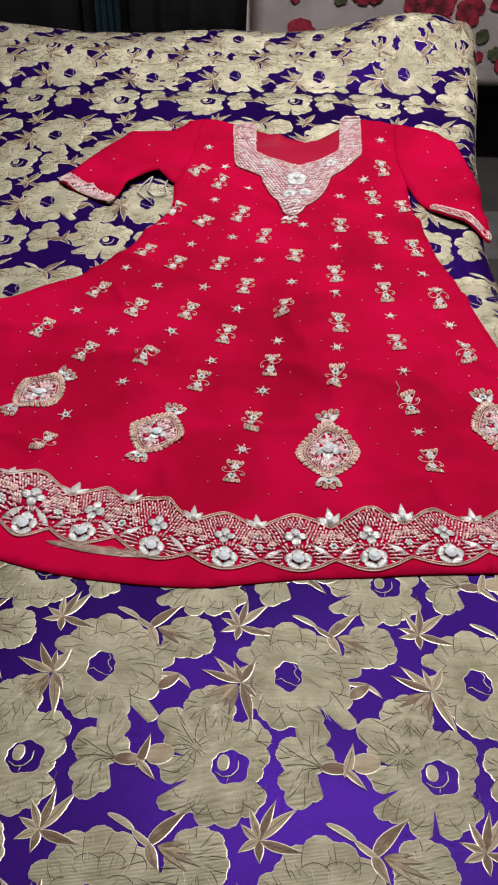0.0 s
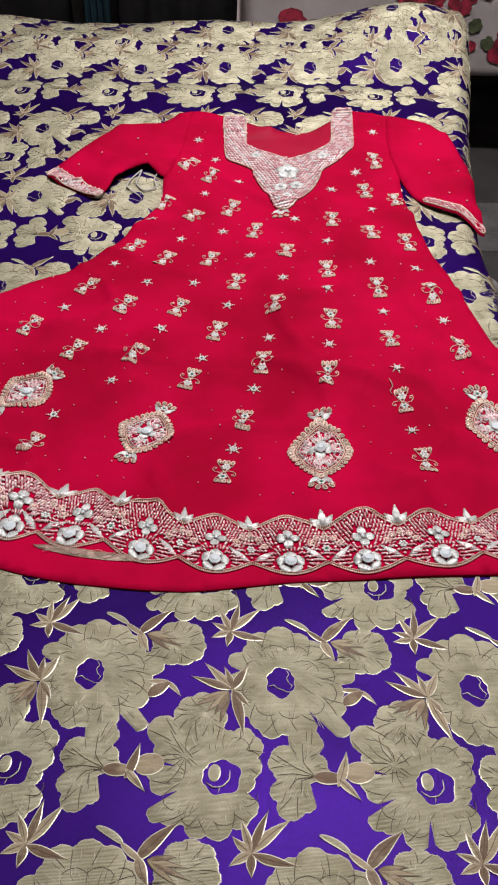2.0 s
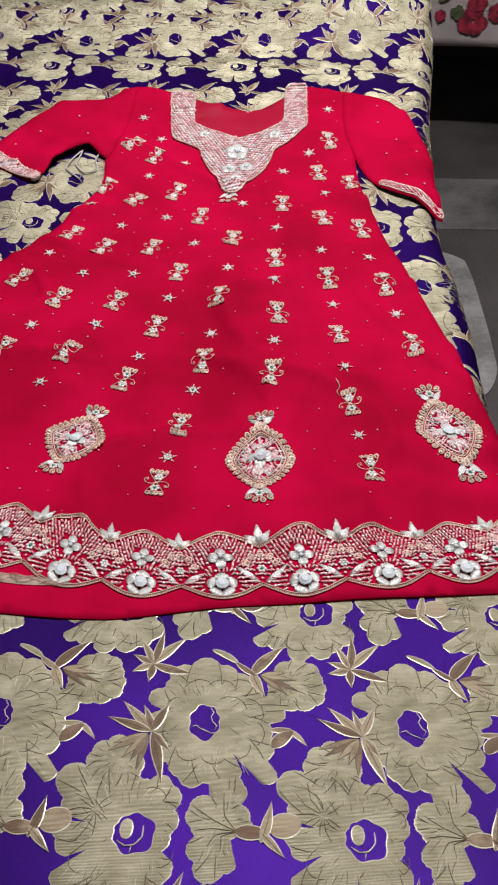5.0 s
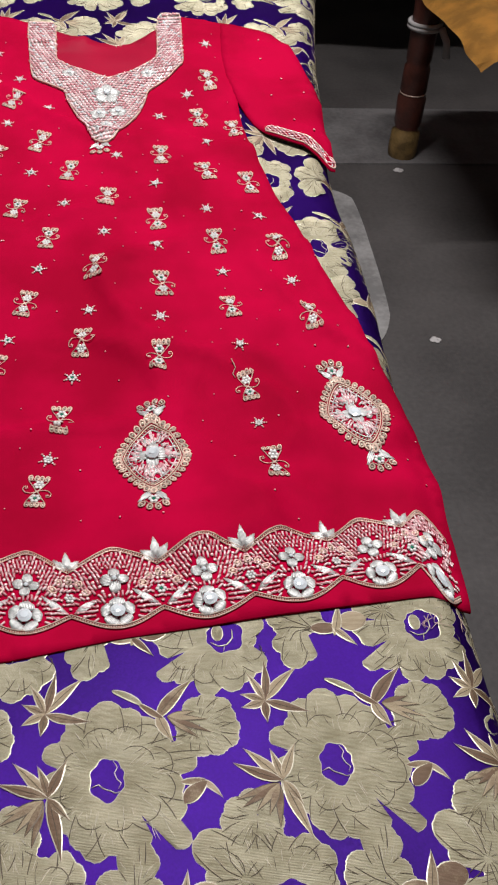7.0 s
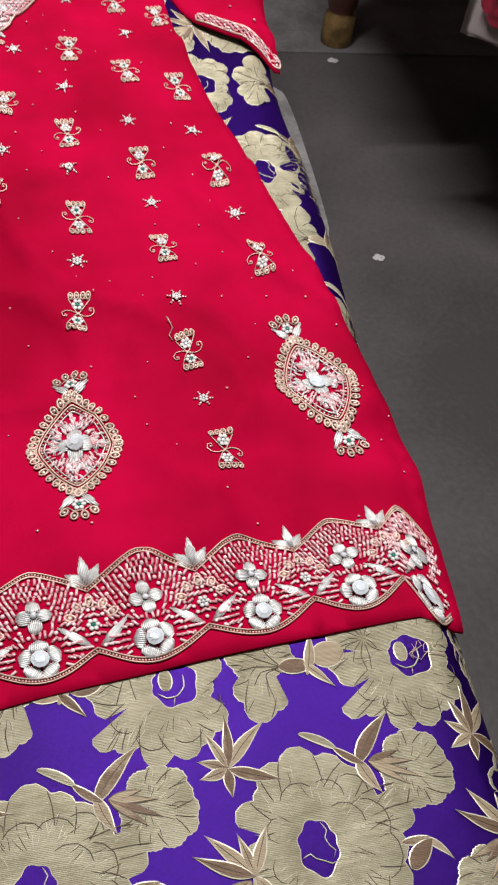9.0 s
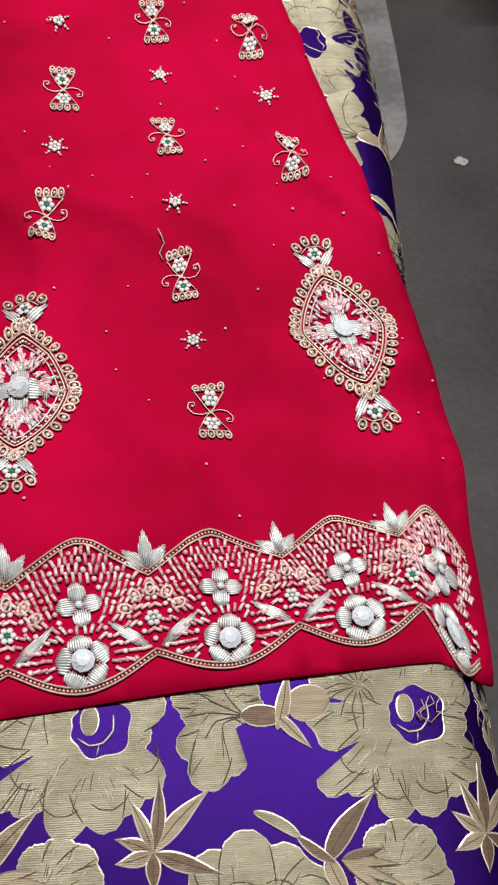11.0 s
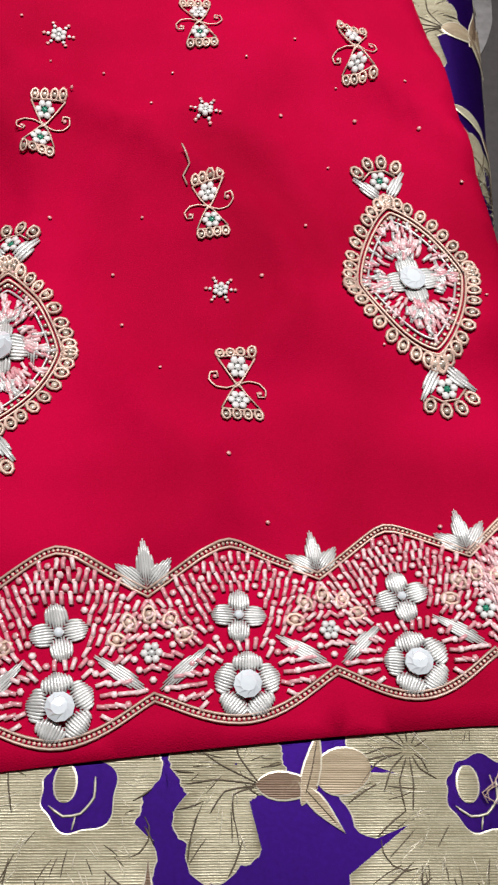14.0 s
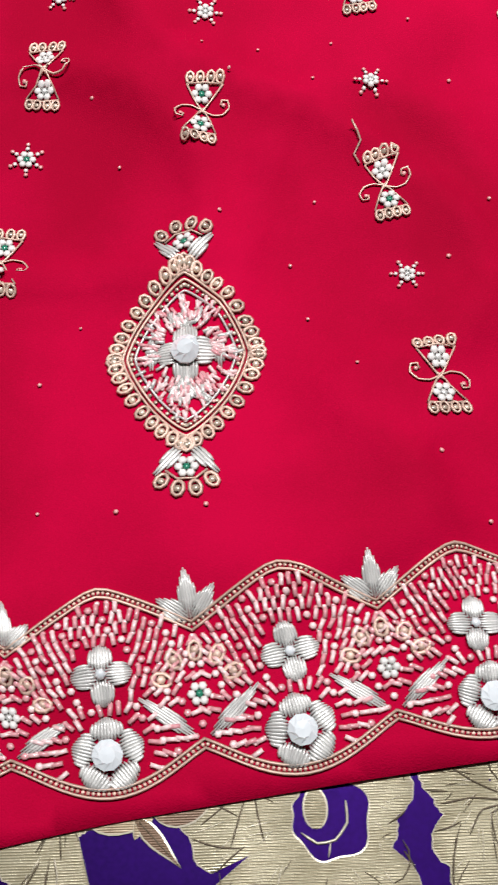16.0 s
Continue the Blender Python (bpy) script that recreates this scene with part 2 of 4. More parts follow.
def dress_z(x, y):
    x = min(x, edge_x(y) + ROUND * 0.9)
    e = step01((y - 0.70) / 0.10)
    f = fold(x, y) * e - 0.0022 * (1 - e)
    return cloth(x, y)[2] + 0.0017 + math.sqrt((0.0025 + f) ** 2 + 4e-6) / 2 + (0.0025 + f) / 2


def on_dress(x, y, turn=0.0, size=1.0, up=0.0006):
    e = 0.012
    n = Vector((dress_z(x - e, y) - dress_z(x + e, y), dress_z(x, y - e) - dress_z(x, y + e), 2 * e)).normalized()
    q = Vector((0, 0, 1)).rotation_difference(n).to_matrix().to_4x4()
    return Matrix.Translation((x, y, dress_z(x, y) + up)) @ q @ pose(0, 0, 0, 0, 0, turn) @ Matrix.Scale(size, 4)


# ---- the room ----
def room():
    # the walls are coloured dark to stand for light falling off with distance
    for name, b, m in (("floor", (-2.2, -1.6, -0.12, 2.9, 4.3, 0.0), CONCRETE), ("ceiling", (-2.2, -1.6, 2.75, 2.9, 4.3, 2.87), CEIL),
                       ("wall_north", (-2.2, 4.3, -0.12, 2.9, 4.45, 2.87), SHADED_PLASTER), ("wall_south", (-2.2, -1.75, -0.12, 2.9, -1.6, 2.87), SHADED_PLASTER),
                       ("wall_west", (-2.35, -1.75, -0.12, -2.2, 4.45, 2.87), SHADED_PLASTER), ("wall_east", (2.9, -1.75, -0.12, 3.05, 4.45, 2.87), SHADED_PLASTER)):
        tagged(part(name, box(bmesh.new(), *b), m), {"floor": "dark grey worn concrete floor", "ceiling": "pale plain plaster ceiling"}.get(name, "plain plastered wall coloured dark for the distant shade"), name.split("_")[0], kind="structure")


def tube_lamp():
    top = tagged(new("ceiling_lamp"), "white tube lamp fixed to the ceiling", "lamp")
    top.location = (0.45, 1.5, 2.75)
    part("housing", box(bmesh.new(), -0.62, -0.05, -0.06, 0.62, 0.05, 0.0, 0.008), STRAP, top)
    bm = bmesh.new()
    tube(bm, [(-0.58, 0.0, -0.085), (0.58, 0.0, -0.085)], 0.014, 8)
    part("tube", bm, WHITE, top)


room()
tube_lamp()


# ---- bed and bedspread ----
def bed():
    top = tagged(new("bed"), "low bed with a mattress under a brocade spread", "bed")
    bm = box(bmesh.new(), -1.15, -0.20, 0.22, EDGE - 0.02, 2.09, 0.462, 0.03)
    part("mattress", bm, DARKCLOTH, top)
    bm = box(bmesh.new(), -1.15, -0.20, 0.12, EDGE - 0.03, 2.09, 0.215, 0.008)
    part("frame", bm, WOOD, top)
    for x in (-1.1, EDGE - 0.08):
        for y in (-0.15, 2.04):
            part("leg", box(bmesh.new(), x - 0.04, y - 0.04, 0.0, x + 0.04, y + 0.04, 0.12, 0.006), WOOD, top)


def spread():
    bm = bmesh.new()
    us = [-1.15 + 0.025 * i for i in range(66)] + [EDGE + ROUND * k * math.pi / 12 for k in range(7)] + [EDGE + ROUND * math.pi / 2 + 0.03 * k for k in range(1, 12)]
    us = [u for i, u in enumerate(us) if i >= 66 or u < EDGE - 0.004]
    vs = [-0.20 + 0.02 * i for i in range(124)] + [FAR + 0.01 * k for k in range(6)] + [FAR + 0.06 + 0.04 * k for k in range(8)]
    vs = [v for i, v in enumerate(vs) if i >= 124 or v < FAR - 0.004]
    grid = [[bm.verts.new(cloth(u, v)) for u in us] for v in vs]
    for a, b in zip(grid, grid[1:]):
        for i in range(len(us) - 1):
            bm.faces.new((a[i], a[i + 1], b[i + 1], b[i])).smooth = True
    bmesh.ops.solidify(bm, geom=bm.faces[:], thickness=0.0015)
    top = tagged(new("bedspread"), "purple satin brocade bedspread woven with gold flowers", "bedspread")
    part("satin_cloth", smooth(bm), PURPLE, top)
    return top


bed()
SPREAD = spread()

BODY = spline([(0.013, 1.729), (0.064, 1.718), (0.108, 1.716), (0.115, 1.622), (0.152, 1.595), (0.189, 1.573), (0.223, 1.595), (0.259, 1.625), (0.264, 1.731), (0.297, 1.732), (0.379, 1.725),
               (0.372, 1.636), (0.371, 1.535), (0.378, 1.441), (0.413, 1.290), (0.448, 1.174), (0.477, 1.065), (0.498, 0.979), (0.512, 0.873), (0.508, 0.803), (0.504, 0.725),
               (0.471, 0.736), (0.395, 0.731), (0.304, 0.722), (0.203, 0.710), (0.101, 0.694), (-0.007, 0.697), (-0.064, 0.708), (-0.192, 0.751), (-0.353, 0.814), (-0.435, 0.877),
               (-0.412, 1.015), (-0.300, 1.152), (-0.197, 1.217), (-0.133, 1.256), (-0.073, 1.334), (-0.015, 1.449), (-0.017, 1.515), (-0.009, 1.591), (-0.004, 1.667)])
SLEEVE_A = spline([(0.013, 1.726), (-0.038, 1.685), (-0.108, 1.678), (-0.167, 1.612), (-0.213, 1.525), (-0.163, 1.487), (-0.117, 1.457), (-0.109, 1.474), (-0.081, 1.528), (-0.046, 1.549), (-0.015, 1.520), (0.003, 1.590)])
SLEEVE_B = spline([(0.361, 1.727), (0.379, 1.725), (0.437, 1.701), (0.464, 1.648), (0.486, 1.580), (0.491, 1.509), (0.493, 1.394), (0.452, 1.428), (0.403, 1.459), (0.374, 1.525), (0.362, 1.574), (0.356, 1.635)])


# ---- the red dress ----
def panel(poly, lift=0.0, cell=0.011):
    """Cloth that fills an outline, draped on the bed, with turned-down edges."""
    from mathutils.geometry import delaunay_2d_cdt
    poly = [Vector((p[0], p[1])) for p in poly]
    flat = [(p[0], p[1]) for p in poly]
    edge = np.array(flat)
    pts = list(poly)
    x0, y0 = edge.min(0)
    x1, y1 = edge.max(0)
    rng = random.Random(4)
    for j in range(int((y1 - y0) / cell) + 1):
        for i in range(int((x1 - x0) / cell) + 1):
            q = (x0 + cell * (i + 0.5 * (j % 2)) + rng.uniform(-1, 1) * cell * 0.15, y0 + cell * j + rng.uniform(-1, 1) * cell * 0.15)
            if np.min(np.hypot(edge[:, 0] - q[0], edge[:, 1] - q[1])) > 0.006 and inside(*q, flat):
                pts.append(Vector(q))
    n = len(poly)
    vs, es, fs, *_ = delaunay_2d_cdt(pts, [(i, (i + 1) % n) for i in range(n)], [], 1, 1e-5)
    bm = bmesh.new()
    ring = set(range(n))
    verts = [bm.verts.new((v[0], v[1], dress_z(v[0], v[1]) + lift - (0.0006 if i in ring else 0.0))) for i, v in enumerate(vs)]
    for f in fs:
        bm.faces.new([verts[i] for i in f]).smooth = True
    low = [bm.verts.new((verts[i].co.x, verts[i].co.y, verts[i].co.z - 0.0032)) for i in range(n)]
    bm.normal_update()
    for i in range(n):
        try:
            bm.faces.new((verts[i], low[i], low[(i + 1) % n], verts[(i + 1) % n])).smooth = True
        except ValueError:
            pass
    bmesh.ops.recalc_face_normals(bm, faces=bm.faces[:])
    return bm


DRESS = tagged(new("dress"), "red georgette dress with silver hand embroidery laid on the bedspread", "dress")
part("front_panel", panel(BODY, 0.0, 0.0085), RED, DRESS, "flared red georgette front")
part("sleeve", panel(SLEEVE_A, 0.002), RED, DRESS)
part("sleeve", panel(SLEEVE_B, 0.002), RED, DRESS)
part("back_neck", panel(spline([(0.088, 1.711), (0.143, 1.682), (0.176, 1.673), (0.222, 1.681), (0.273, 1.717), (0.280, 1.622), (0.189, 1.540), (0.095, 1.622)]), -0.0018), LINING, DRESS, "plain red back of the neck opening")


def flat_to_world(x, y, turn, size):
    c, s = math.cos(radians(turn)) * size, math.sin(radians(turn)) * size
    return lambda p: (x + c * p[0] - s * p[1], y + s * p[0] + c * p[1])


def drape(bm, where, up=0.0006):
    """Lays flat embroidery on the dress."""
    for v in bm.verts:
        x, y = where(v.co)
        v.co = (x, y, dress_z(x, y) + up + v.co.z)
    return bm


def ribbed(bm, x, y, angle, length, width, n=5, mi=0, point=0.5, z=0.0006):
    """A padded petal or leaf of stitched metal cords, side by side."""
    ca, sa = math.cos(radians(angle)), math.sin(radians(angle))
    first = len(bm.verts)
    r = width / n * 0.62
    for i in range(n):
        k = (i - (n - 1) / 2) / (n / 2)
        a = length * (0.06 + 0.30 * abs(k) ** 1.5)
        b = length * (1 - point * 0.55 * abs(k) ** 1.7)
        pts = []
        for t in (0.0, 0.35, 0.7, 1.0):
            u = a + (b - a) * t
            w = k * width / 2 * (0.35 + 0.65 * math.sin(math.pi * min(1, 0.22 + 0.62 * u / length)))
            pts.append((x + ca * u - sa * w, y + sa * u + ca * w, z + (1 - k * k) * width * 0.08 * math.sin(math.pi * (0.15 + 0.7 * t))))
        tube(bm, pts, r, 5, mi, True)
    for v in list(bm.verts)[first:]:
        v.co.z = 0.45 * v.co.z + 0.0002


def tiny_flower(bm, x, y, r, white=0, heart=1):
    for k in range(6):
        bead(bm, x + 0.66 * r * math.cos(k * 1.047), y + 0.66 * r * math.sin(k * 1.047), 0.0, r * 0.40, white)
    bead(bm, x, y, 0.0, r * 0.36, heart)


def loops(bm, pts, outward, r, mi=0, bead_mi=2):
    """A row of stitched cord loops, each round a bead."""
    for (x, y), a in zip(pts, outward):
        ca, sa = math.cos(radians(a)), math.sin(radians(a))
        ring = [(x + ca * r * (1 - math.cos(t)) * 1.15 - sa * r * math.sin(t) * 0.80, y + sa * r * (1 - math.cos(t)) * 1.15 + ca * r * math.sin(t) * 0.80, 0.0006) for t in (k * math.tau / 8 for k in range(9))]
        tube(bm, ring, r * 0.30, 4, mi)
        bead(bm, x + ca * r * 1.2, y + sa * r * 1.2, 0.0, r * 0.58, bead_mi)


def crystal(bm, x, y, r, mi=0):
    n = 10
    rows = [[bm.verts.new((x + r * s * math.cos((k + o) * math.tau / n), y + r * s * math.sin((k + o) * math.tau / n), h)) for k in range(n)] for s, h, o in ((1.0, 0.0005, 0), (1.0, 0.0016, 0), (0.55, 0.0032, 0.5))]
    for q, w in zip(rows, rows[1:]):
        for k in range(n):
            bm.faces.new((q[k], q[(k + 1) % n], w[(k + 1) % n])).material_index = mi
            bm.faces.new((q[k], w[(k + 1) % n], w[k])).material_index = mi
    c = bm.verts.new((x, y, 0.0035))
    for k in range(n):
        bm.faces.new((rows[2][k], rows[2][(k + 1) % n], c)).material_index = mi


def bugle(bm, x, y, angle, length=0.0045, r=0.0007, mi=0, z=0.0006):
    dx, dy = math.cos(radians(angle)) * length / 2, math.sin(radians(angle)) * length / 2
    tube(bm, [(x - dx, y - dy, z), (x + dx, y + dy, z)], r, 5, mi)


RNG = random.Random(11)


def bow(x, y, turn, squiggle=False):
    """An hourglass of thin cord: two triangles tip to tip, a row of beaded loops on each base, and two side curls."""
    g = flat_to_world(x, y, turn, RNG.uniform(1.10, 1.22))
    bm = bmesh.new()
    s = RNG.choice((-1, 1))
    for d in (1, -1):
        lean = RNG.uniform(-0.0012, 0.0012)
        half = RNG.uniform(0.0070, 0.0082)
        base = d * 0.0112
        tube(bm, [(lean - half, base, 0.0005), (lean, base + d * 0.0008, 0.0006), (lean + half, base, 0.0005)], 0.00042, 4, 1)
        loops(bm, [(lean - half + 0.0013 + (2 * half - 0.0026) * k / 3, base + d * 0.0002) for k in range(4)], [d * 90 + RNG.uniform(-10, 10) for k in range(4)], 0.0021, 1, 2)
        for e in (-1, 1):
            tube(bm, [(lean + e * half, base, 0.0005), (e * 0.0036, d * 0.0048, 0.0006), (e * 0.0006, 0, 0.0008), (-e * 0.0022, -d * 0.0022, 0.0005)], 0.00042, 4, 1)
        curl = [(0, 0, 0.0006), (d * s * 0.0045, -d * 0.0018, 0.0005), (d * s * 0.0088, -d * 0.0012, 0.0005), (d * s * 0.0115, d * 0.0018, 0.0005),
                (d * s * 0.0108, d * 0.0050, 0.0005), (d * s * 0.0082, d * 0.0052, 0.0005), (d * s * 0.0078, d * 0.0030, 0.0005)]
        tube(bm, [p[:] for p in spline(curl, False, 0.0015)], 0.00042, 4, 1)
        bead(bm, d * s * 0.0090, d * 0.0032, 0.0, 0.0010, 3)
    if squiggle:
        tube(bm, [(-0.0085, 0.0125, 0.0006), (-0.010, 0.017, 0.0006), (-0.0065, 0.021, 0.0008), (-0.0075, 0.025, 0.0006), (-0.009, 0.029, 0.0006)], 0.0005, 4, 1)
    ob = part("bow_motif", drape(bm, g), [SILVER, COPPER, GILT, BEAD], DRESS, "silver bow of looped cord and beads")
    for d in (1, -1):
        bm = bmesh.new()
        tiny_flower(bm, RNG.uniform(-0.0006, 0.0006), d * 0.0072, 0.0044)
        part("bead_flower", drape(bm, g), [WHITE, GREEN if RNG.random() < 0.45 else SILVER], ob)


def star(x, y, turn, size=1.0):
    g = flat_to_world(x, y, turn, size)
    bm = bmesh.new()
    tiny_flower(bm, 0, 0, 0.0042)
    arms = RNG.choice((5, 6, 6))
    for k in range(arms):
        a = k * math.tau / arms + 0.5 + RNG.uniform(-0.12, 0.12)
        for r, q in ((0.0054, 2), (0.0075, 3)):
            bead(bm, r * math.cos(a), r * math.sin(a), 0.0, 0.0011, q, n=5)
    part("star_motif", drape(bm, g), [WHITE, GREEN if RNG.random() < 0.5 else SILVER, WHITE, BEAD], DRESS, "small white beaded star")


def medallion(x, y, turn, size, squash=1.0):
    f = flat_to_world(x, y, turn, size)
    g = lambda p: f((p[0], p[1] * squash))
    bm = bmesh.new()
    hw, hh = 0.0288, 0.0405
    bulge = lambda t: (hw * math.copysign(abs(math.cos(t)) ** 1.5, math.cos(t)), hh * math.copysign(abs(math.sin(t)) ** 1.5, math.sin(t)))
    for k, m in ((1.0, 1), (0.93, 1), (0.80, 0)):
        tube(bm, [(k * bulge(i * math.tau / 48)[0], k * bulge(i * math.tau / 48)[1], 0.0006) for i in range(49)], 0.00065, 4, m)
    for i in range(56):
        p = bulge((i + 0.5) * math.tau / 56)
        bead(bm, p[0] * 0.87, p[1] * 0.87, 0.0, 0.0011, 2, n=5)
    n = 42
    pts, out = [], []
    for i in range(n):
        t = i * math.tau / n + 0.05
        p = bulge(t)
        a = math.degrees(math.atan2(p[1] * 0.75, p[0] * 1.2))
        pts.append((p[0] * 1.02, p[1] * 1.02))
        out.append(a + RNG.uniform(-8, 8))
    loops(bm, pts, out, 0.0030, 1, 4)
    for i in range(240):
        t, k = RNG.uniform(0, math.tau), RNG.uniform(0.26, 0.84)
        p = bulge(t)
        q = (p[0] * k, p[1] * k)
        if math.hypot(*q) > 0.013:
            bugle(bm, *q, math.degrees(math.atan2(q[1], q[0])) + RNG.uniform(-25, 25), 0.0046, 0.0009, RNG.choice((3, 3, 3, 0)))
            if i % 2:
                bead(bm, q[0] * 1.06, q[1] * 1.06, 0.0, 0.0012, 3, 0.6)
    ob = part("medallion", drape(bm, g), [SILVER, COPPER, GILT, PINK, GILT], DRESS, "diamond medallion of silver and copper cord")
    bm = bmesh.new()
    for k in range(4):
        ribbed(bm, 0, 0, 90 * k, 0.0150, 0.0115, 8, 0)
    for d in (1, -1):
        for a in (-38, 0, 38):
            ribbed(bm, 0, d * 0.012, d * 90 + a, 0.0140, 0.0062, 6, 0, 0.8)
        ribbed(bm, d * 0.0155, -0.009, 90, 0.019, 0.005, 4, 0, 0.9)
    part("zari_flower", drape(bm, g), SILVER, ob)
    bm = bmesh.new()
    crystal(bm, 0, 0, 0.0066)
    part("crystal", drape(bm, g, 0.0025), CRYSTAL, ob)
    for d in (1, -1):
        bm = bmesh.new()
        base = d * 0.0435
        for a in (-42, 42):
            ribbed(bm, 0, base, d * 90 + a, 0.0215, 0.0062, 4, 0, 0.9)
        loops(bm, [(-0.0085, base + d * 0.0155), (-0.003, base + d * 0.0185), (0.003, base + d * 0.0185), (0.0085, base + d * 0.0155)], [d * 90 + d * q for q in (38, 12, -12, -38)], 0.0031, 1, 2)
        tube(bm, [(-0.009, base + d * 0.0135, 0.0006), (-0.004, base + d * 0.0175, 0.0006), (0.004, base + d * 0.0175, 0.0006), (0.009, base + d * 0.0135, 0.0006)], 0.0006, 4, 1)
        tiny_flower(bm, 0, base + d * 0.012, 0.0052, 3, 4)
        part("bud_motif", drape(bm, g), [SILVER, COPPER, GILT, WHITE, GREEN], ob)


# the scalloped border: the points between the scallops, at its upper and lower edge
TOPS = [(-0.270, 0.879), (-0.194, 0.852), (-0.119, 0.833), (-0.049, 0.821), (0.018, 0.812), (0.089, 0.790), (0.159, 0.776), (0.235, 0.785), (0.312, 0.790), (0.388, 0.800), (0.458, 0.812), (0.501, 0.801)]
LOWS = [(-0.259, 0.821), (-0.188, 0.795), (-0.118, 0.777), (-0.061, 0.766), (0.011, 0.758), (0.089, 0.737), (0.164, 0.731), (0.240, 0.736), (0.317, 0.744), (0.395, 0.756), (0.466, 0.765), (0.497, 0.734)]


def border_cell(i):
    a, b, c, d = (Vector(p) for p in (LOWS[i], LOWS[i + 1], TOPS[i], TOPS[i + 1]))
    pitch, tall = (b - a).length, 0.048

    def g(p):
        t, k = p[0] + 0.5, p[1] / tall
        q = (a + (b - a) * t) * (1 - k) + (c + (d - c) * t) * k
        return q[0], q[1]

    top = lambda t: tall + 0.0225 * (1 - math.sqrt((2 * t - 1) ** 2 + 0.02)) + 0.001
    low = lambda t: -0.0150 * math.sin(math.pi * t) ** 1.1
    rows = [k / 16 for k in range(17)]
    bm = bmesh.new()
    # everything is laid out with x from -0.5 to 0.5 across the scallop
    for off, m in ((0.0, 0), (-0.0034, 0)):
        tube(bm, [(t - 0.5, top(t) + off, 0.0006) for t in rows], 0.0007, 4, m)
        tube(bm, [(t - 0.5, low(t) - off, 0.0006) for t in rows], 0.0007, 4, m)
    wide = lambda m: m / pitch
    for f, off in ((top, -0.0017), (low, 0.0017)):
        for k in range(38):
            t = (k + 0.5) / 38
            before = len(bm.verts)
            bead(bm, 0, f(t) + off, 0.0, 0.0009, 1, n=5)
            for v in list(bm.verts)[before:]:
                v.co.x = t - 0.5 + wide(v.co.x)
    eyes = ((-0.5, 0.0205), (0.5, 0.0205))

    def free(x, y):
        m = x * pitch
        if math.hypot(m, y - 0.001) < 0.0165 or math.hypot(m, y - 0.032) < 0.0125:
            return False
        for ex, ey in eyes:
            u, w = (x - ex) * pitch, y - ey
            if math.hypot(u, w) < 0.0065 or abs(abs(u) * 0.75 - (y - 0.004)) < 0.0030 and abs(u) < 0.026:
                return False
        return True

    def lay(fn):
        before = len(bm.verts)
        fn()
        for v in list(bm.verts)[before:]:
            v.co.x = wide(v.co.x)

    def fill():
        for j in range(18):
            y = -0.014 + 0.0046 * j
            for k in range(21):
                x = (-0.5 + (k + 0.5 + 0.5 * (j % 2)) / 21)
                t = x + 0.5
                if t > 1 or not low(t) + 0.0045 < y < top(t) - 0.0055 or not free(x, y):
                    continue
                if (j + k) % 5 == 0:
                    bead(bm, x * pitch, y, 0.0, 0.0017, 3, 0.6)
                else:
                    a = math.degrees(math.atan2(y - 0.004, x * pitch * 0.75)) + RNG.uniform(-14, 14)
                    bugle(bm, x * pitch + RNG.uniform(-4, 4) * 1e-4, y, a, 0.0044, 0.00105, 2)
                    bead(bm, x * pitch + 0.0024 * math.cos(radians(a)), y + 0.0024 * math.sin(radians(a)), 0.0, 0.00125, 3, 0.6)

    lay(fill)
    ob = part("border_scallop", drape(bm, g), [COPPER, COPPER, PINK, PINK], DRESS, "scallop of the border filled with pink bugle beads")

    def piece(name, mats, fn, parent, lift=0.0006):
        q = bmesh.new()
        fn(q)
        for v in q.verts:
            v.co.x = wide(v.co.x)
        part(name, drape(q, g, lift), mats, parent)

    spin = RNG.uniform(-12, 12)

    def jewel_flower(q):
        for k in range(5):
            ribbed(q, 0.004 * math.cos(radians(90 + 72 * k + spin)), 0.001 + 0.004 * math.sin(radians(90 + 72 * k + spin)), 90 + 72 * k + spin, 0.0108, 0.0134, 10, 0, 0.45, 0.0004)

    def upper_flower(q):
        for k in range(4):
            ribbed(q, 0, 0.032, 45 + 45 + 90 * k + spin, 0.0125, 0.0098, 8, 0, 0.35, 0.0004)
        bead(q, 0, 0.032, 0.001, 0.0024, 1)

    piece("jewel_flower", SILVER, jewel_flower, ob, 0.001)
    piece("crystal", CRYSTAL, lambda q: crystal(q, 0, 0.001, 0.0062), ob, 0.0032)
    piece("zari_flower", [SILVER, CRYSTAL], upper_flower, ob, 0.001)
    if i < len(TOPS) - 2:
        def sprig(q):
            for s in (-1, 1):
                ribbed(q, pitch / 2 + s * 0.001, 0.003, 90 - s * 52, 0.030, 0.0062, 6, 0, 0.7)
            tiny_flower(q, pitch / 2, 0.0205, 0.0048, 1, 2)
            r = [(pitch / 2 + 0.0115 * math.cos(radians(w)), 0.022 + 0.0115 * math.sin(radians(w))) for w in (20, 55, 90, 125, 160)]
            loops(q, r, (20, 55, 90, 125, 160), 0.0034, 3, 3)

        def leaf(q):
            for w, n in ((92, 0.0215), (140, 0.0175), (50, 0.0175)):
                ribbed(q, pitch / 2, tall + 0.0005, w, n, 0.0078, 7, 0, 0.75)

        piece("sprig", [SILVER, WHITE, SILVER if i % 3 else GREEN, COPPER], sprig, ob)
        piece("leaf_motif", SILVER, leaf, ob)


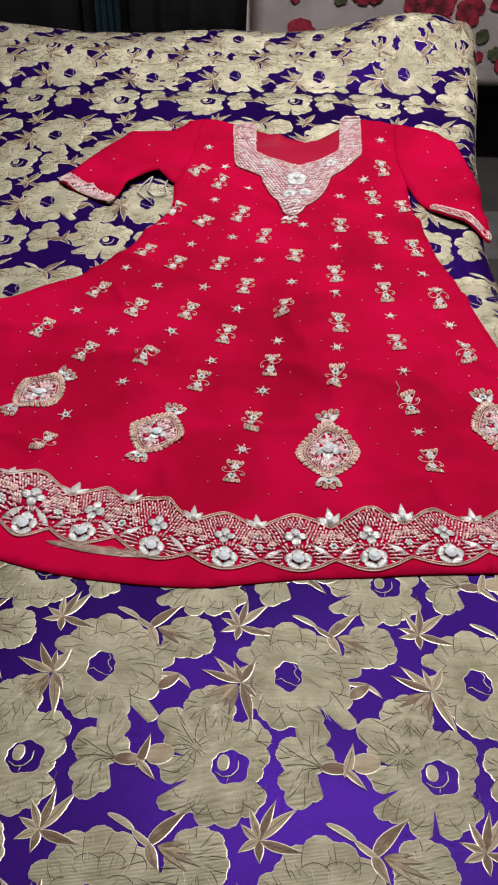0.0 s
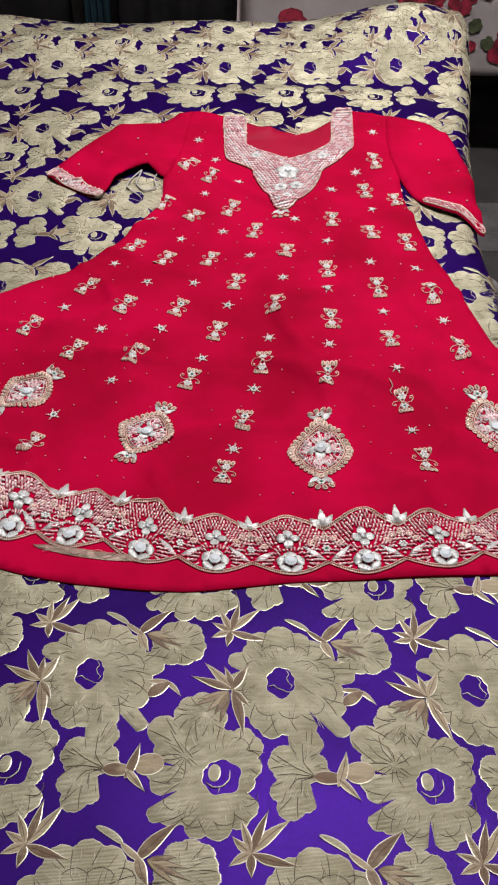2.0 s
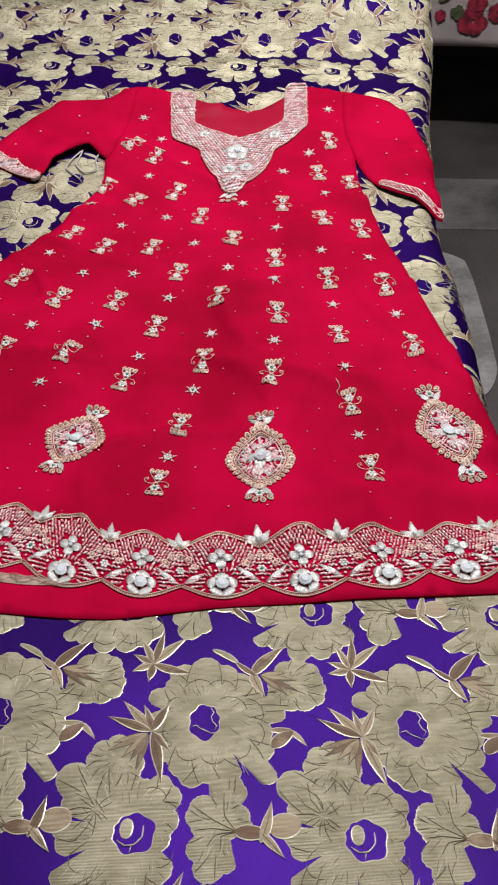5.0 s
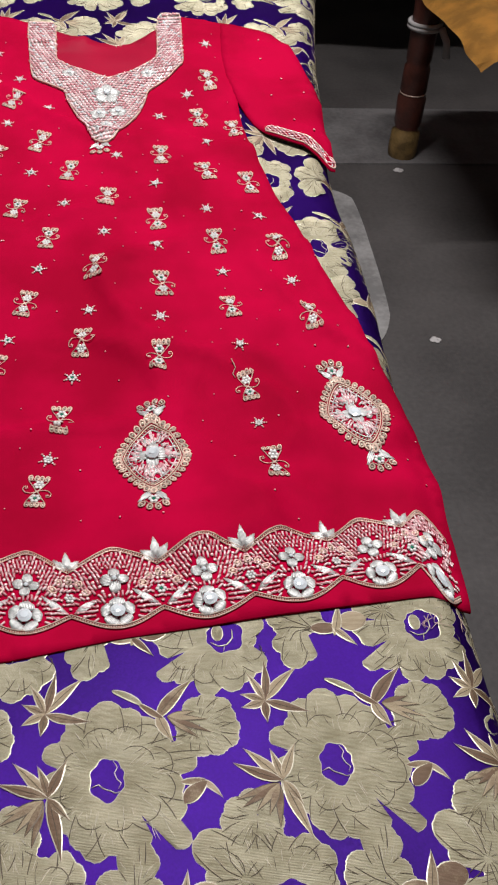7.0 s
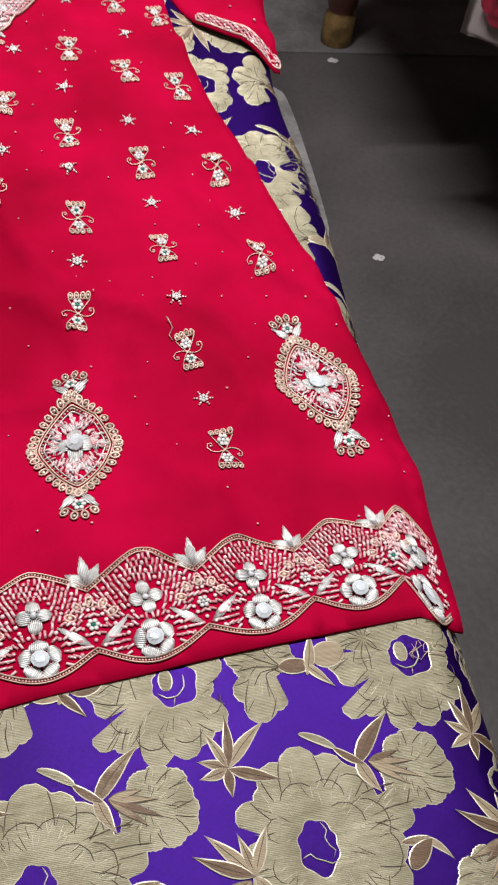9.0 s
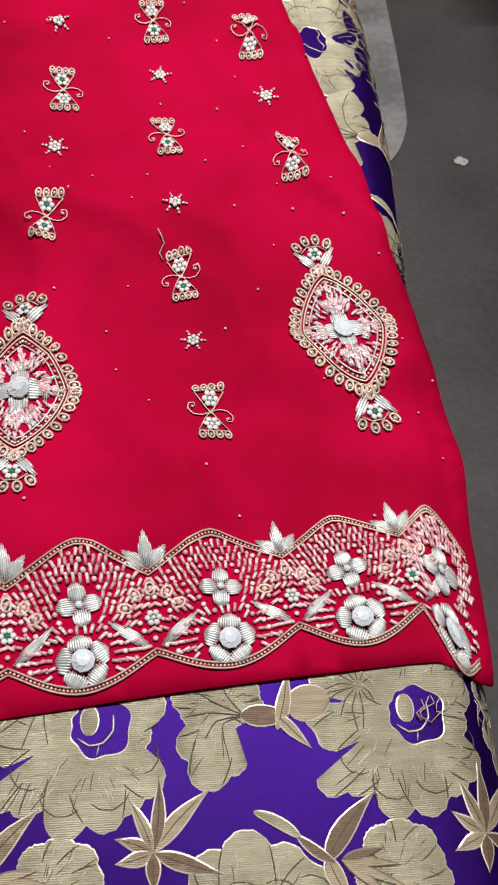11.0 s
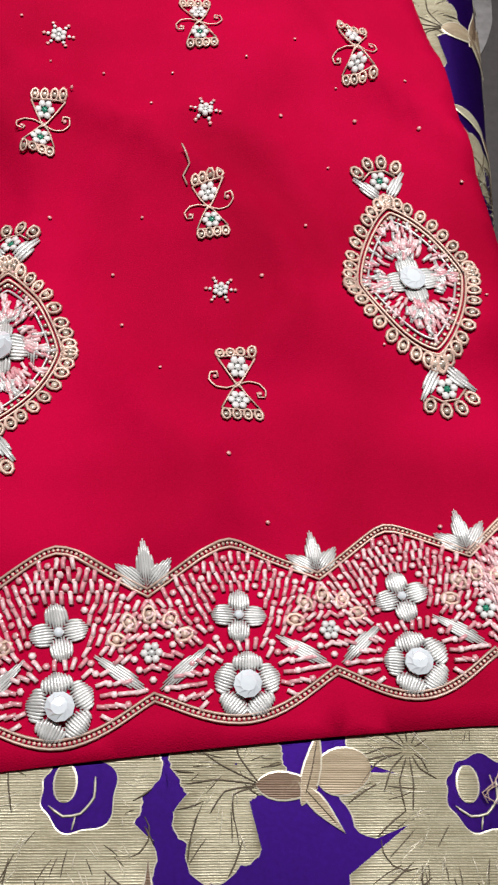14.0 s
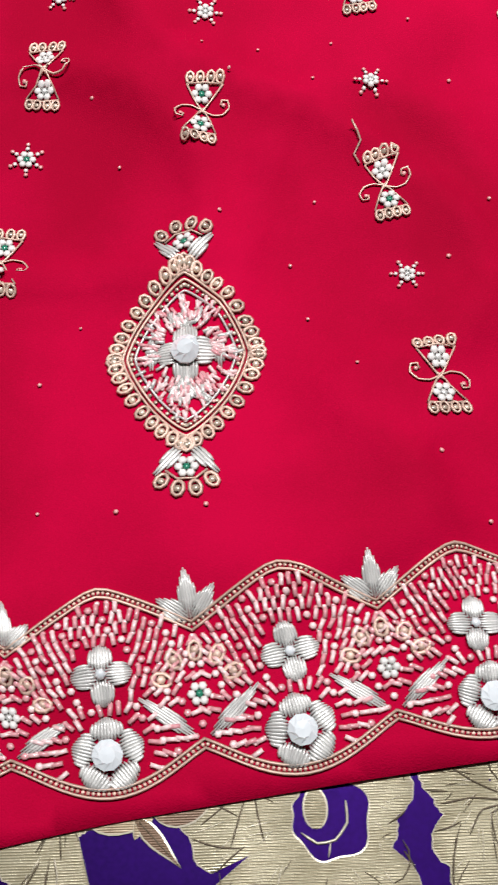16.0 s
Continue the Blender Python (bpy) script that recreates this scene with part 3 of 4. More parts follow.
def dense(poly, cell, turn, mats, name, label, cords=True):
    """A panel crusted with cord and beads."""
    base = part(name, panel(poly, 0.0022, 0.012), SILVER, DRESS, label)
    flat = [(p[0], p[1]) for p in poly]
    bm = bmesh.new()
    xs, ys = [p[0] for p in flat], [p[1] for p in flat]
    for j in range(int((max(ys) - min(ys)) / cell) + 1):
        for k in range(int((max(xs) - min(xs)) / cell) + 1):
            x, y = min(xs) + cell * (k + 0.5 * (j % 2)), min(ys) + cell * j
            if inside(x, y, flat):
                if (j * 7 + k * 3) % 11 == 0:
                    bead(bm, x, y, 0.0, cell * 0.34, 1)
                else:
                    bugle(bm, x, y, turn(x, y) + RNG.uniform(-20, 20), cell * 1.15, cell * 0.25, (j + k) % 3 and 0 or 2)
    ident = lambda p: (p[0], p[1])
    part("bead_filling", drape(bm, ident, 0.0027), mats, base)
    if cords:
        bm = bmesh.new()
        pts = [(x, y, 0.0) for x, y in flat] + [(*flat[0], 0.0)]
        tube(bm, pts, 0.0011, 5, 0)
        part("cord_edge", drape(bm, ident, 0.0026), COPPER, base)
    return base


def yoke():
    poly = spline([(0.071, 1.714), (0.075, 1.647), (0.083, 1.585), (0.127, 1.553), (0.132, 1.532), (0.150, 1.485), (0.171, 1.444), (0.184, 1.437), (0.197, 1.443), (0.226, 1.489), (0.240, 1.532), (0.246, 1.555), (0.295, 1.601), (0.297, 1.661), (0.297, 1.729),
                   (0.264, 1.726), (0.259, 1.625), (0.223, 1.595), (0.189, 1.575), (0.152, 1.597), (0.115, 1.622), (0.109, 1.711)], True, 0.006)
    b = dense(poly, 0.0052, lambda x, y: (35 if x > 0.172 else 145) if y < 1.7 else 0, [SILVER, CRYSTAL, PINK], "neck_yoke", "silver embroidered neck yoke with a pointed drop")
    ident = lambda p: (p[0], p[1])
    for x, y, r in ((0.187, 1.535, 0.020), (0.176, 1.492, 0.013), (0.202, 1.498, 0.013), (0.133, 1.586, 0.010), (0.244, 1.586, 0.010), (0.187, 1.466, 0.010)):
        bm = bmesh.new()
        for k in range(5):
            ribbed(bm, x, y, 90 + 72 * k, r, r * 0.8, 5, 0, 0.4)
        bead(bm, x, y, 0.001, r * 0.22, 1)
        part("zari_flower", drape(bm, ident, 0.0036), [SILVER, CRYSTAL], b)
    g = flat_to_world(0.178, 1.423, 0, 1.15)
    bm = bmesh.new()
    for a in (-45, 45):
        ribbed(bm, 0, 0.016, 270 + a, 0.018, 0.006, 4, 0, 0.9)
    loops(bm, [(-0.006, -0.002), (0, -0.004), (0.006, -0.002)], (240, 270, 300), 0.0034, 1, 1)
    tiny_flower(bm, 0, 0.004, 0.005, 2, 0)
    part("bud_motif", drape(bm, g), [SILVER, COPPER, WHITE], b)
    # cuffs
    for poly, turn in (([(-0.213, 1.525), (-0.163, 1.487), (-0.117, 1.457), (-0.110, 1.471), (-0.150, 1.501), (-0.199, 1.546)], 35), ([(0.492, 1.396), (0.452, 1.430), (0.404, 1.459), (0.410, 1.472), (0.456, 1.444), (0.492, 1.416)], 140)):
        dense(spline(poly, True, 0.006), 0.0052, lambda x, y, q=turn: q, [SILVER, CRYSTAL, PINK], "cuff_trim", "silver beaded trim of the cuff")


BOWS_LEFT = [(0.021, 1.568), (0.059, 1.537), (-0.007, 1.451), (0.099, 1.444), (0.042, 1.418), (0.139, 1.381), (-0.040, 1.335), (0.010, 1.301), (0.076, 1.306), (0.188, 1.318), (0.118, 1.247), (-0.093, 1.226),
             (-0.032, 1.185), (0.042, 1.185), (0.175, 1.189), (0.098, 1.136), (0.162, 1.075), (-0.003, 1.079), (-0.086, 1.088), (-0.154, 1.135), (0.071, 1.042), (0.143, 0.967), (0.126, 0.875), (-0.101, 0.912)]
BOWS_RIGHT = [(0.258, 1.407), (0.249, 1.277), (0.315, 1.365), (0.331, 1.572), (0.313, 1.498), (0.360, 1.472), (0.369, 1.347), (0.318, 1.228), (0.252, 1.159), (0.392, 1.218), (0.327, 1.114), (0.417, 1.103),
              (0.245, 1.042), (0.335, 0.997), (0.351, 0.893)]
STARS = [(0.030, 1.640), (0.064, 1.583), (0.054, 1.483), (0.107, 1.517), (0.259, 1.498), (0.300, 1.549), (-0.022, 1.398), (0.090, 1.380), (0.028, 1.355), (0.135, 1.312), (0.249, 1.339), (0.321, 1.433),
         (0.311, 1.291), (0.375, 1.272), (-0.063, 1.286), (-0.008, 1.235), (0.058, 1.242), (0.110, 1.192), (0.185, 1.249), (0.169, 1.124), (0.247, 1.217), (0.323, 1.177), (0.403, 1.164), (-0.115, 1.176),
         (0.024, 1.133), (-0.057, 1.131), (0.083, 1.081), (-0.026, 1.027), (0.153, 1.027), (0.248, 1.105), (0.332, 1.055), (0.342, 0.949), (0.134, 0.915), (-0.087, 0.965), (0.200, 1.404), (0.333, 1.663)]


def column_turn(x, y):
    return math.degrees(math.atan2(x - 0.23, 1.95 - y)) * (1.25 if x < 0.2 else 0.8)


def embroidery():
    for x, y in BOWS_LEFT + BOWS_RIGHT:
        bow(x, y, column_turn(x, y) + RNG.uniform(-5, 5), (x, y) == (0.335, 0.997))
    for x, y in STARS:
        star(x, y, RNG.uniform(0, 60), RNG.uniform(1.0, 1.2))
    for x, y, turn, size, squash in ((-0.129, 1.004, -39, 0.95, 0.84), (0.029, 0.941, -20, 0.98, 0.86), (0.234, 0.911, 0, 1.04, 1.0), (0.443, 0.960, 12.5, 1.05, 1.10)):
        medallion(x, y, turn, size, squash)
    for i in range(len(TOPS) - 1):
        border_cell(i)
    yoke()
    # loose beads between the columns
    bm = bmesh.new()
    flat = [(p[0], p[1]) for p in BODY]
    busy = BOWS_LEFT + BOWS_RIGHT + STARS
    for j in range(30):
        for k in range(24):
            x, y = -0.40 + 0.040 * (k + 0.5 * (j % 2)) + RNG.uniform(-0.008, 0.008), 0.83 + 0.032 * j + RNG.uniform(-0.008, 0.008)
            if inside(x, y, flat) and min(math.hypot(x - p, y - q) for p, q in busy) > 0.022 and not (0.04 < x < 0.3 and y > 1.49) and RNG.random() < 0.62:
                bead(bm, x, y, 0.0, RNG.uniform(0.0008, 0.0013), 0)
    for x, y in ((-0.074, 1.629), (-0.129, 1.580), (-0.165, 1.556), (-0.053, 1.578), (0.414, 1.635), (0.440, 1.587), (0.467, 1.541), (0.420, 1.540), (0.446, 1.480), (0.470, 1.453), (0.415, 1.679)):
        bead(bm, x, y, 0.002, 0.0018, 0)
    tagged(part("bead_scatter", drape(bm, lambda p: (p[0], p[1])), BEAD, DRESS, "tiny pale beads sewn over the red cloth"), kind="stuff")


embroidery()


# ---- the woven flowers of the bedspread ----
class Weave:
    """One woven motif, laid out in millimetres round its own middle."""

    def __init__(self, u, v):
        self.u, self.v, self.bm, self.n = u, v, bmesh.new(), 0
        self.uv = self.bm.loops.layers.uv.new("UVMap")
        self.rng = random.Random(int(u * 9000) * 31 + int(v * 9000))

    def vert(self, x, y, h):
        u, v = self.u + x / 1000, self.v + y / 1000
        return self.bm.verts.new(cloth(u, v, h)), (u, v)

    def face(self, corners, mi):
        f = self.bm.faces.new([c[0] for c in corners])
        f.smooth, f.material_index = True, mi
        for lp, c in zip(f.loops, corners):
            lp[self.uv].uv = c[1]

    def mass(self, x, y, lobes, hole=None, core=14.0, h=0.0004, n=120):
        """A solid woven flower head: round lobes about a middle, small scallops on their rims, an open eye, and seams between the petals."""
        def reach(t):
            best = core
            for a, far, w in lobes:
                d = (t - radians(a) + math.pi) % math.tau - math.pi
                c = far - w
                k = c * math.sin(d)
                if abs(k) < w and math.cos(d) > 0:
                    best = max(best, c * math.cos(d) + math.sqrt(w * w - k * k))
            return best + 0.9 * abs(math.sin(t * 23 + x)) - 0.4

        def inner(t):
            if not hole:
                return 0.4
            cx, cy, rx, ry = hole
            ca, sa = math.cos(t) / rx, math.sin(t) / ry
            q, w, e = ca * ca + sa * sa, ca * cx / rx + sa * cy / ry, (cx / rx) ** 2 + (cy / ry) ** 2 - 1
            return (w + math.sqrt(max(0.0, w * w - q * e))) / q * (1 + 0.06 * math.sin(t * 7))

        rings = []
        for i in range(n):
            t = i * math.tau / n
            r0, r1 = inner(t), reach(t)
            edge = min(0.45, 0.6 / max(1.0, r1 - r0))
            rings.append([self.vert(x + r * math.cos(t), y + r * math.sin(t), z) for r, z in ((r0, h - 0.0002), (r0 + (r1 - r0) * edge, h), (r0 + (r1 - r0) * 0.5, h + 0.0001), (r1 - (r1 - r0) * edge, h), (r1, h - 0.0002))])
        for i in range(n):
            p, q = rings[i], rings[(i + 1) % n]
            for k in range(4):
                self.face((p[k], p[k + 1], q[k + 1], q[k]), 1 if k == 3 or k == 0 and hole else 0)
        # seams run in from the notches, fine stitches fan out over the petals
        order = sorted(a % 360 for a, far, w in lobes)
        for a, b in zip(order, order[1:] + [order[0] + 360]):
            t = radians((a + b) / 2)
            r0, r1, bend = inner(t), reach(t), self.rng.choice((-1, 1)) * self.rng.uniform(0.15, 0.6)
            pts = [(r0 + (r1 - r0) * k, t + bend * (1 - k)) for k in (0.97, 0.86, 0.74, self.rng.uniform(0.5, 0.66))]
            self.line([(x + r * math.cos(w), y + r * math.sin(w)) for r, w in pts], 0.36, 3, h + 0.0002)
            for k in range(5):
                w = radians(a + (b - a) * self.rng.uniform(0.05, 0.95))
                r0, r1 = inner(w), reach(w)
                s0 = self.rng.uniform(0.15, 0.7)
                s1 = s0 + self.rng.uniform(0.15, 0.3)
                d = self.rng.uniform(-0.12, 0.12)
                self.line([(x + (r0 + (r1 - r0) * s) * math.cos(w + d * e), y + (r0 + (r1 - r0) * s) * math.sin(w + d * e)) for s, e in ((s0, 0), ((s0 + s1) / 2, 0.7), (s1, 1))], 0.24, self.rng.choice((1, 3, 1)), h + 0.0002)
        return inner, reach

    def curl(self, x, y, r, turn):
        """The curved upper rim of an inner petal."""
        self.line([(x + r * math.cos(radians(turn + a)), y + r * math.sin(radians(turn + a))) for a in (-62, -35, 0, 35, 60)], 0.33, 3, 0.0006)

    def petal(self, x, y, angle, length, width, mi=0, rim=1, point=0.0, layer=0, bend=0.0):
        self.n += 1
        h = 0.00035 + 0.00035 * layer + 0.00007 * (self.n % 5)
        rows, st = [], 11
        for i in range(st):
            t = 0.5 - 0.5 * math.cos(math.pi * i / (st - 1))
            round_end = math.sqrt(max(0.0, 1 - (2 * t - 1) ** 2)) ** 0.9
            leaf_end = math.sin(math.pi * t ** 0.8) * (1 - 0.35 * t)
            w = max(0.03, (round_end * (1 - point) + leaf_end * point)) * width / 2
            a = radians(angle + bend * t)
            cx, cy = x + length * t * math.cos(a), y + length * t * math.sin(a)
            edge = min(0.5, 0.75 / max(w, 0.01))
            rows.append([self.vert(cx - math.sin(a) * w * k, cy + math.cos(a) * w * k, z + 0.00015) for k, z in ((-1, h - 0.0002), (-1 + edge, h), (0, h + 0.00008), (1 - edge, h), (1, h - 0.0002))])
        for q, w in zip(rows, rows[1:]):
            for k in range(4):
                self.face((q[k + 1], w[k + 1], w[k], q[k]), rim if k in (0, 3) else mi)
        if width > 7 and rim == 1 and point > 0.5:
            self.line([(x + length * t * math.cos(radians(angle + bend * t)), y + length * t * math.sin(radians(angle + bend * t))) for t in (0.15, 0.45, 0.8)], 0.25, 3, h + 0.0003)

    def line(self, pts, r=0.5, mi=1, h=0.0006):
        pts = [(p[0], p[1]) for p in spline([(*p, 0) for p in pts], False, 2.5)]
        tube(self.bm, [cloth(self.u + p[0] / 1000, self.v + p[1] / 1000, h) for p in pts], r / 1000, 4, mi, True)

    def done(self, name, label):
        part(name, self.bm, [GOLD, PALE, BROWN, SEAM], SPREAD, label)


PEONY = [(117, 56, 12), (94, 58, 13), (72, 55, 13), (50, 53, 12), (33, 50, 9), (17, 70, 9), (6, 64, 9), (-14, 54, 12), (-32, 60, 12), (-45, 76, 8), (-67, 59, 10), (-84, 58, 9), (-99, 60, 10),
         (-113, 54, 10), (-130, 49, 11), (-152, 50, 11), (-173, 49, 11), (154, 53, 9), (133, 50, 12)]
ROSE_HEAD = [(140, 71, 14), (124, 60, 12), (98, 47, 12), (76, 40, 10), (60, 48, 9), (41, 48, 11), (15, 39, 11), (-18, 34, 10), (-46, 49, 11), (-62, 51, 9), (-81, 54, 10), (-104, 56, 10),
             (-122, 48, 8), (-130, 55, 8), (-140, 62, 8), (-164, 51, 9), (-177, 54, 8), (156, 54, 10)]


def peony(u, v, q):
    w = Weave(u, v)
    w.mass(0, 0, [(a + q.uniform(-2, 2), far + q.uniform(-1.5, 1.5), r) for a, far, r in PEONY], (-2, -3, 12, 16), 37)
    for x, y, r, a in ((18, 8, 13, 70), (31, 6, 14, 40), (34, -12, 13, -5), (24, -24, 12, -50), (7, -29, 11, -85), (-12, -27, 10, -110), (-24, -12, 9, 190), (-24, 10, 9, 150), (-8, 24, 12, 100), (10, 25, 12, 75), (26, 26, 11, 50)):
        w.curl(x, y, r + q.uniform(-2, 2), a + q.uniform(-15, 15))
    w.line([(-13, -8), (-8, -6), (-5, -9), (0, -11), (4, -13), (8, -12)], 0.4)
    w.line([(2, 11), (5, 6), (3, 2), (5, -3), (8, -6), (6, -10)], 0.4)
    w.done("peony_motif", "large pale gold woven peony")
    # the curled leaf beside it
    w = Weave(u, v)
    w.petal(50, -8, -3, 18, 6, 2, 1, 0.3, 0, 5)
    w.petal(64, -7, -30, 22, 6, 2, 1, 1.0, 0, -14)
    w.petal(52, -24, 52, 23, 13, 2, 1, 0.5, 0, -10)
    w.done("leaf_motif", "brown gold woven curled leaf")


def rose(u, v, q):
    w = Weave(u, v)
    w.mass(0, 0, [(a + q.uniform(-2, 2), far + q.uniform(-1.5, 1.5), r) for a, far, r in ROSE_HEAD], (6, -3, 15, 15), 30)
    # veins fan out from a point above the eye
    for a in (25, 60, 95, 125, 150, 175, 200, 225, 250, 275, 300, 325):
        n = q.uniform(16, 30) if 90 < a < 290 else q.uniform(9, 16)
        b = a + q.uniform(-14, 14)
        w.line([(-24 + 3 * math.cos(radians(a)), 14 + 3 * math.sin(radians(a))), (-24 + 0.55 * n * math.cos(radians(a)), 14 + 0.55 * n * math.sin(radians(a))), (-24 + n * math.cos(radians(b)), 14 + n * math.sin(radians(b)))], 0.34, 3, 0.0006)
    for x, y, r, a in ((16, 22, 11, 70), (27, 12, 9, 30), (26, -18, 9, -30), (10, -32, 11, -80), (-12, -34, 11, -105), (-28, -22, 10, 220)):
        w.curl(x, y, r, a + q.uniform(-15, 15))
    # a gold oval in the open eye, with a ring of pale stitching
    w.petal(0, -7, 90, 15, 10, 0, 1, 0, 0)
    w.line([(-6, -8), (0, -12), (7, -11), (12, -5), (12, 3)], 0.55)
    w.line([(5, -12), (4, -17)], 0.45)
    w.done("rose_motif", "large pale gold woven rose with an open eye")


def bud(u, v, q):
    w = Weave(u, v)
    w.mass(30, -9, [(100, 23, 10), (65, 27, 11), (38, 30, 9), (15, 29, 8), (-8, 31, 8), (-28, 32, 8), (-50, 29, 10), (-85, 25, 11), (-130, 22, 10), (180, 18, 9)], None, 16)
    for a, n in ((-38, 30), (-22, 36), (-6, 30), (10, 22)):
        w.petal(6, -1, a + q.uniform(-3, 3), n, 6, 2, 3, 0.9, 1)
    w.petal(-2, -3, 60, 44, 13, 2, 1, 1.0, 1, -12)
    w.petal(-1, 2, -76, 26, 11, 2, 1, 1.0, 1, 12)
    w.petal(3, -2, 152, 22, 6, 2, 1, 0.2, 1, -8)
    w.petal(-13, 10, 138, 26, 6, 0, 1, 0.1, 1, 12)
    w.done("bud_motif", "gold woven bud on a curled stem")


def star_leaf(u, v, q):
    w = Weave(u, v)
    for a, n, m in ((150, 20, 8), (202, 19, 9), (268, 18, 9), (-22, 37, 10), (54, 40, 11), (76, 36, 9), (108, 29, 8)):
        w.petal(0, 0, a, n, m, 2, 1, 1.0, 0, q.uniform(-12, 12))
    w.done("leaf_motif", "brown gold woven leaf cluster")


def lily(u, v, q):
    w = Weave(u, v)
    w.mass(-21, -23, [(160, 24, 9), (190, 27, 9), (215, 31, 8), (235, 29, 8), (255, 25, 8), (275, 26, 9), (300, 24, 9), (330, 20, 9), (60, 20, 9), (110, 20, 9)], None, 16)
    for a in (196, 212, 228, 244, 262):
        w.petal(-3, -2, a + q.uniform(-4, 4), q.uniform(24, 34), 7, 2, 3, 0.8, 1)
    for a, n, m in ((130, 38, 10), (101, 26, 8), (70, 31, 10), (160, 39, 10), (-70, 47, 11), (-48, 24, 8)):
        w.petal(0, 0, a, n, m, 2, 1, 1.0, 1, q.uniform(-10, 12))
    w.done("lily_motif", "gold woven lily with brown leaves")


def bell(u, v, q):
    w = Weave(u, v)
    w.mass(0, 0, [(88, 39, 13), (70, 32, 9), (150, 28, 11), (172, 28, 9), (198, 24, 8), (232, 36, 9), (255, 46, 11), (275, 38, 8), (-18, 22, 8), (20, 20, 9)], None, 15)
    for a in (85, 150, 195, 235, 262):
        w.line([(10, -8), (8 * math.cos(radians(a)), 8 * math.sin(radians(a)) - 4), (22 * math.cos(radians(a + 6)), 22 * math.sin(radians(a + 6)))], 0.34, 3, 0.0007)
    w.petal(8, -8, -2, 26, 13, 2, 1, 0.5, 1)
    w.petal(27, -16, 68, 33, 10, 2, 1, 1.0, 1, 8)
    w.petal(26, -7, -46, 27, 8, 2, 1, 1.0, 1)
    w.petal(33, -5, 12, 24, 20, 2, 1, 0.1, 0)
    w.done("bell_motif", "three-lobed gold woven bell flower")


# the repeat of the weave: where its rows lie up the bed, and how each is set over
ROWS = (0.598, 0.805, 1.012, 1.229, 1.475, 1.684, 1.925, 2.07)
SHIFT = (0.030, 0.0015, -0.026, -0.0535, -0.055, -0.0855, -0.1065, -0.109)


def weave_all():
    q = random.Random(21)
    flat = [(p[0], p[1]) for p in BODY]
    covered = lambda u, v: all(inside(u + 0.075 * math.cos(k), v + 0.075 * math.sin(k), flat) for k in range(7))
    kinds = ((rose, -0.0525, -0.093), (bell, 0.017, -0.085), (lily, -0.043, -0.013), (bud, 0.036, 0.044), (star_leaf, -0.049, 0.051), (peony, 0.0, 0.0))
    for j in range(-4, 8):
        v0 = ROWS[j] if j >= 0 else 0.598 + 0.207 * j
        s0 = SHIFT[j] if j >= 0 else 0.030 - 0.0285 * j
        pitch = v0 - (ROWS[j - 1] if j > 0 else v0 - 0.207)
        for i in range(-8, 5):
            for make, du, dv in kinds:
                u, v = s0 + 0.1665 * i + du, v0 + dv * (pitch / 0.207 if dv < -0.05 else 1)
                if -1.10 < u < 0.70 and -0.15 < v < FAR + 0.06 and not covered(u, v):
                    make(u, v, q)


weave_all()


# ---- the cots and clutter beyond ----
def turned_leg(x, y, tall, parent):
    bm = bmesh.new()
    n = 14
    prof = [(0.0, 0.034), (0.02, 0.038), (0.075, 0.036), (0.085, 0.028), (0.10, 0.034), (0.17, 0.036), (0.18, 0.030), (0.19, 0.033), (0.25, 0.032), (0.26, 0.027), (0.27, 0.031), (tall - 0.06, 0.033), (tall, 0.036)]
    rows = [[bm.verts.new((x + r * math.cos(k * math.tau / n), y + r * math.sin(k * math.tau / n), z)) for k in range(n)] for z, r in prof]
    for i, (a, b) in enumerate(zip(rows, rows[1:])):
        for k in range(n):
            f = bm.faces.new((a[k], a[(k + 1) % n], b[(k + 1) % n], b[k]))
            f.smooth, f.material_index = True, 1 if i < 3 else 0
    bm.faces.new(rows[-1])
    leg = part("leg", bm, [WOOD, FOOT], parent)
    bm = bmesh.new()
    for z in (0.182,):
        tube(bm, [(x + 0.031 * math.cos(k * math.tau / 14), y + 0.031 * math.sin(k * math.tau / 14), z) for k in range(15)], 0.0015, 4)
    part("ring", bm, COPPER, leg)
    return leg


def hanging(x0, y0, x1, y1, top, low, wave=0.02, n=40, m=14):
    """A cloth side that hangs in soft folds between two corners."""
    bm = bmesh.new()
    rows = []
    d = Vector((x1 - x0, y1 - y0)).normalized()
    for j in range(m + 1):
        z = top + (low - top) * j / m
        row = []
        for i in range(n + 1):
            t = i / n
            w = wave * (j / m) * math.sin(t * 26 + 3 * noise.noise((t * 4, 1, 2)))
            row.append(bm.verts.new((x0 + (x1 - x0) * t + d[1] * w, y0 + (y1 - y0) * t - d[0] * w, z + 0.01 * noise.noise((t * 6, 0, 5)) * (j == m))))
        rows.append(row)
    for a, b in zip(rows, rows[1:]):
        for i in range(n):
            bm.faces.new((a[i], b[i], b[i + 1], a[i + 1])).smooth = True
    bmesh.ops.solidify(bm, geom=bm.faces[:], thickness=0.003)
    return bm


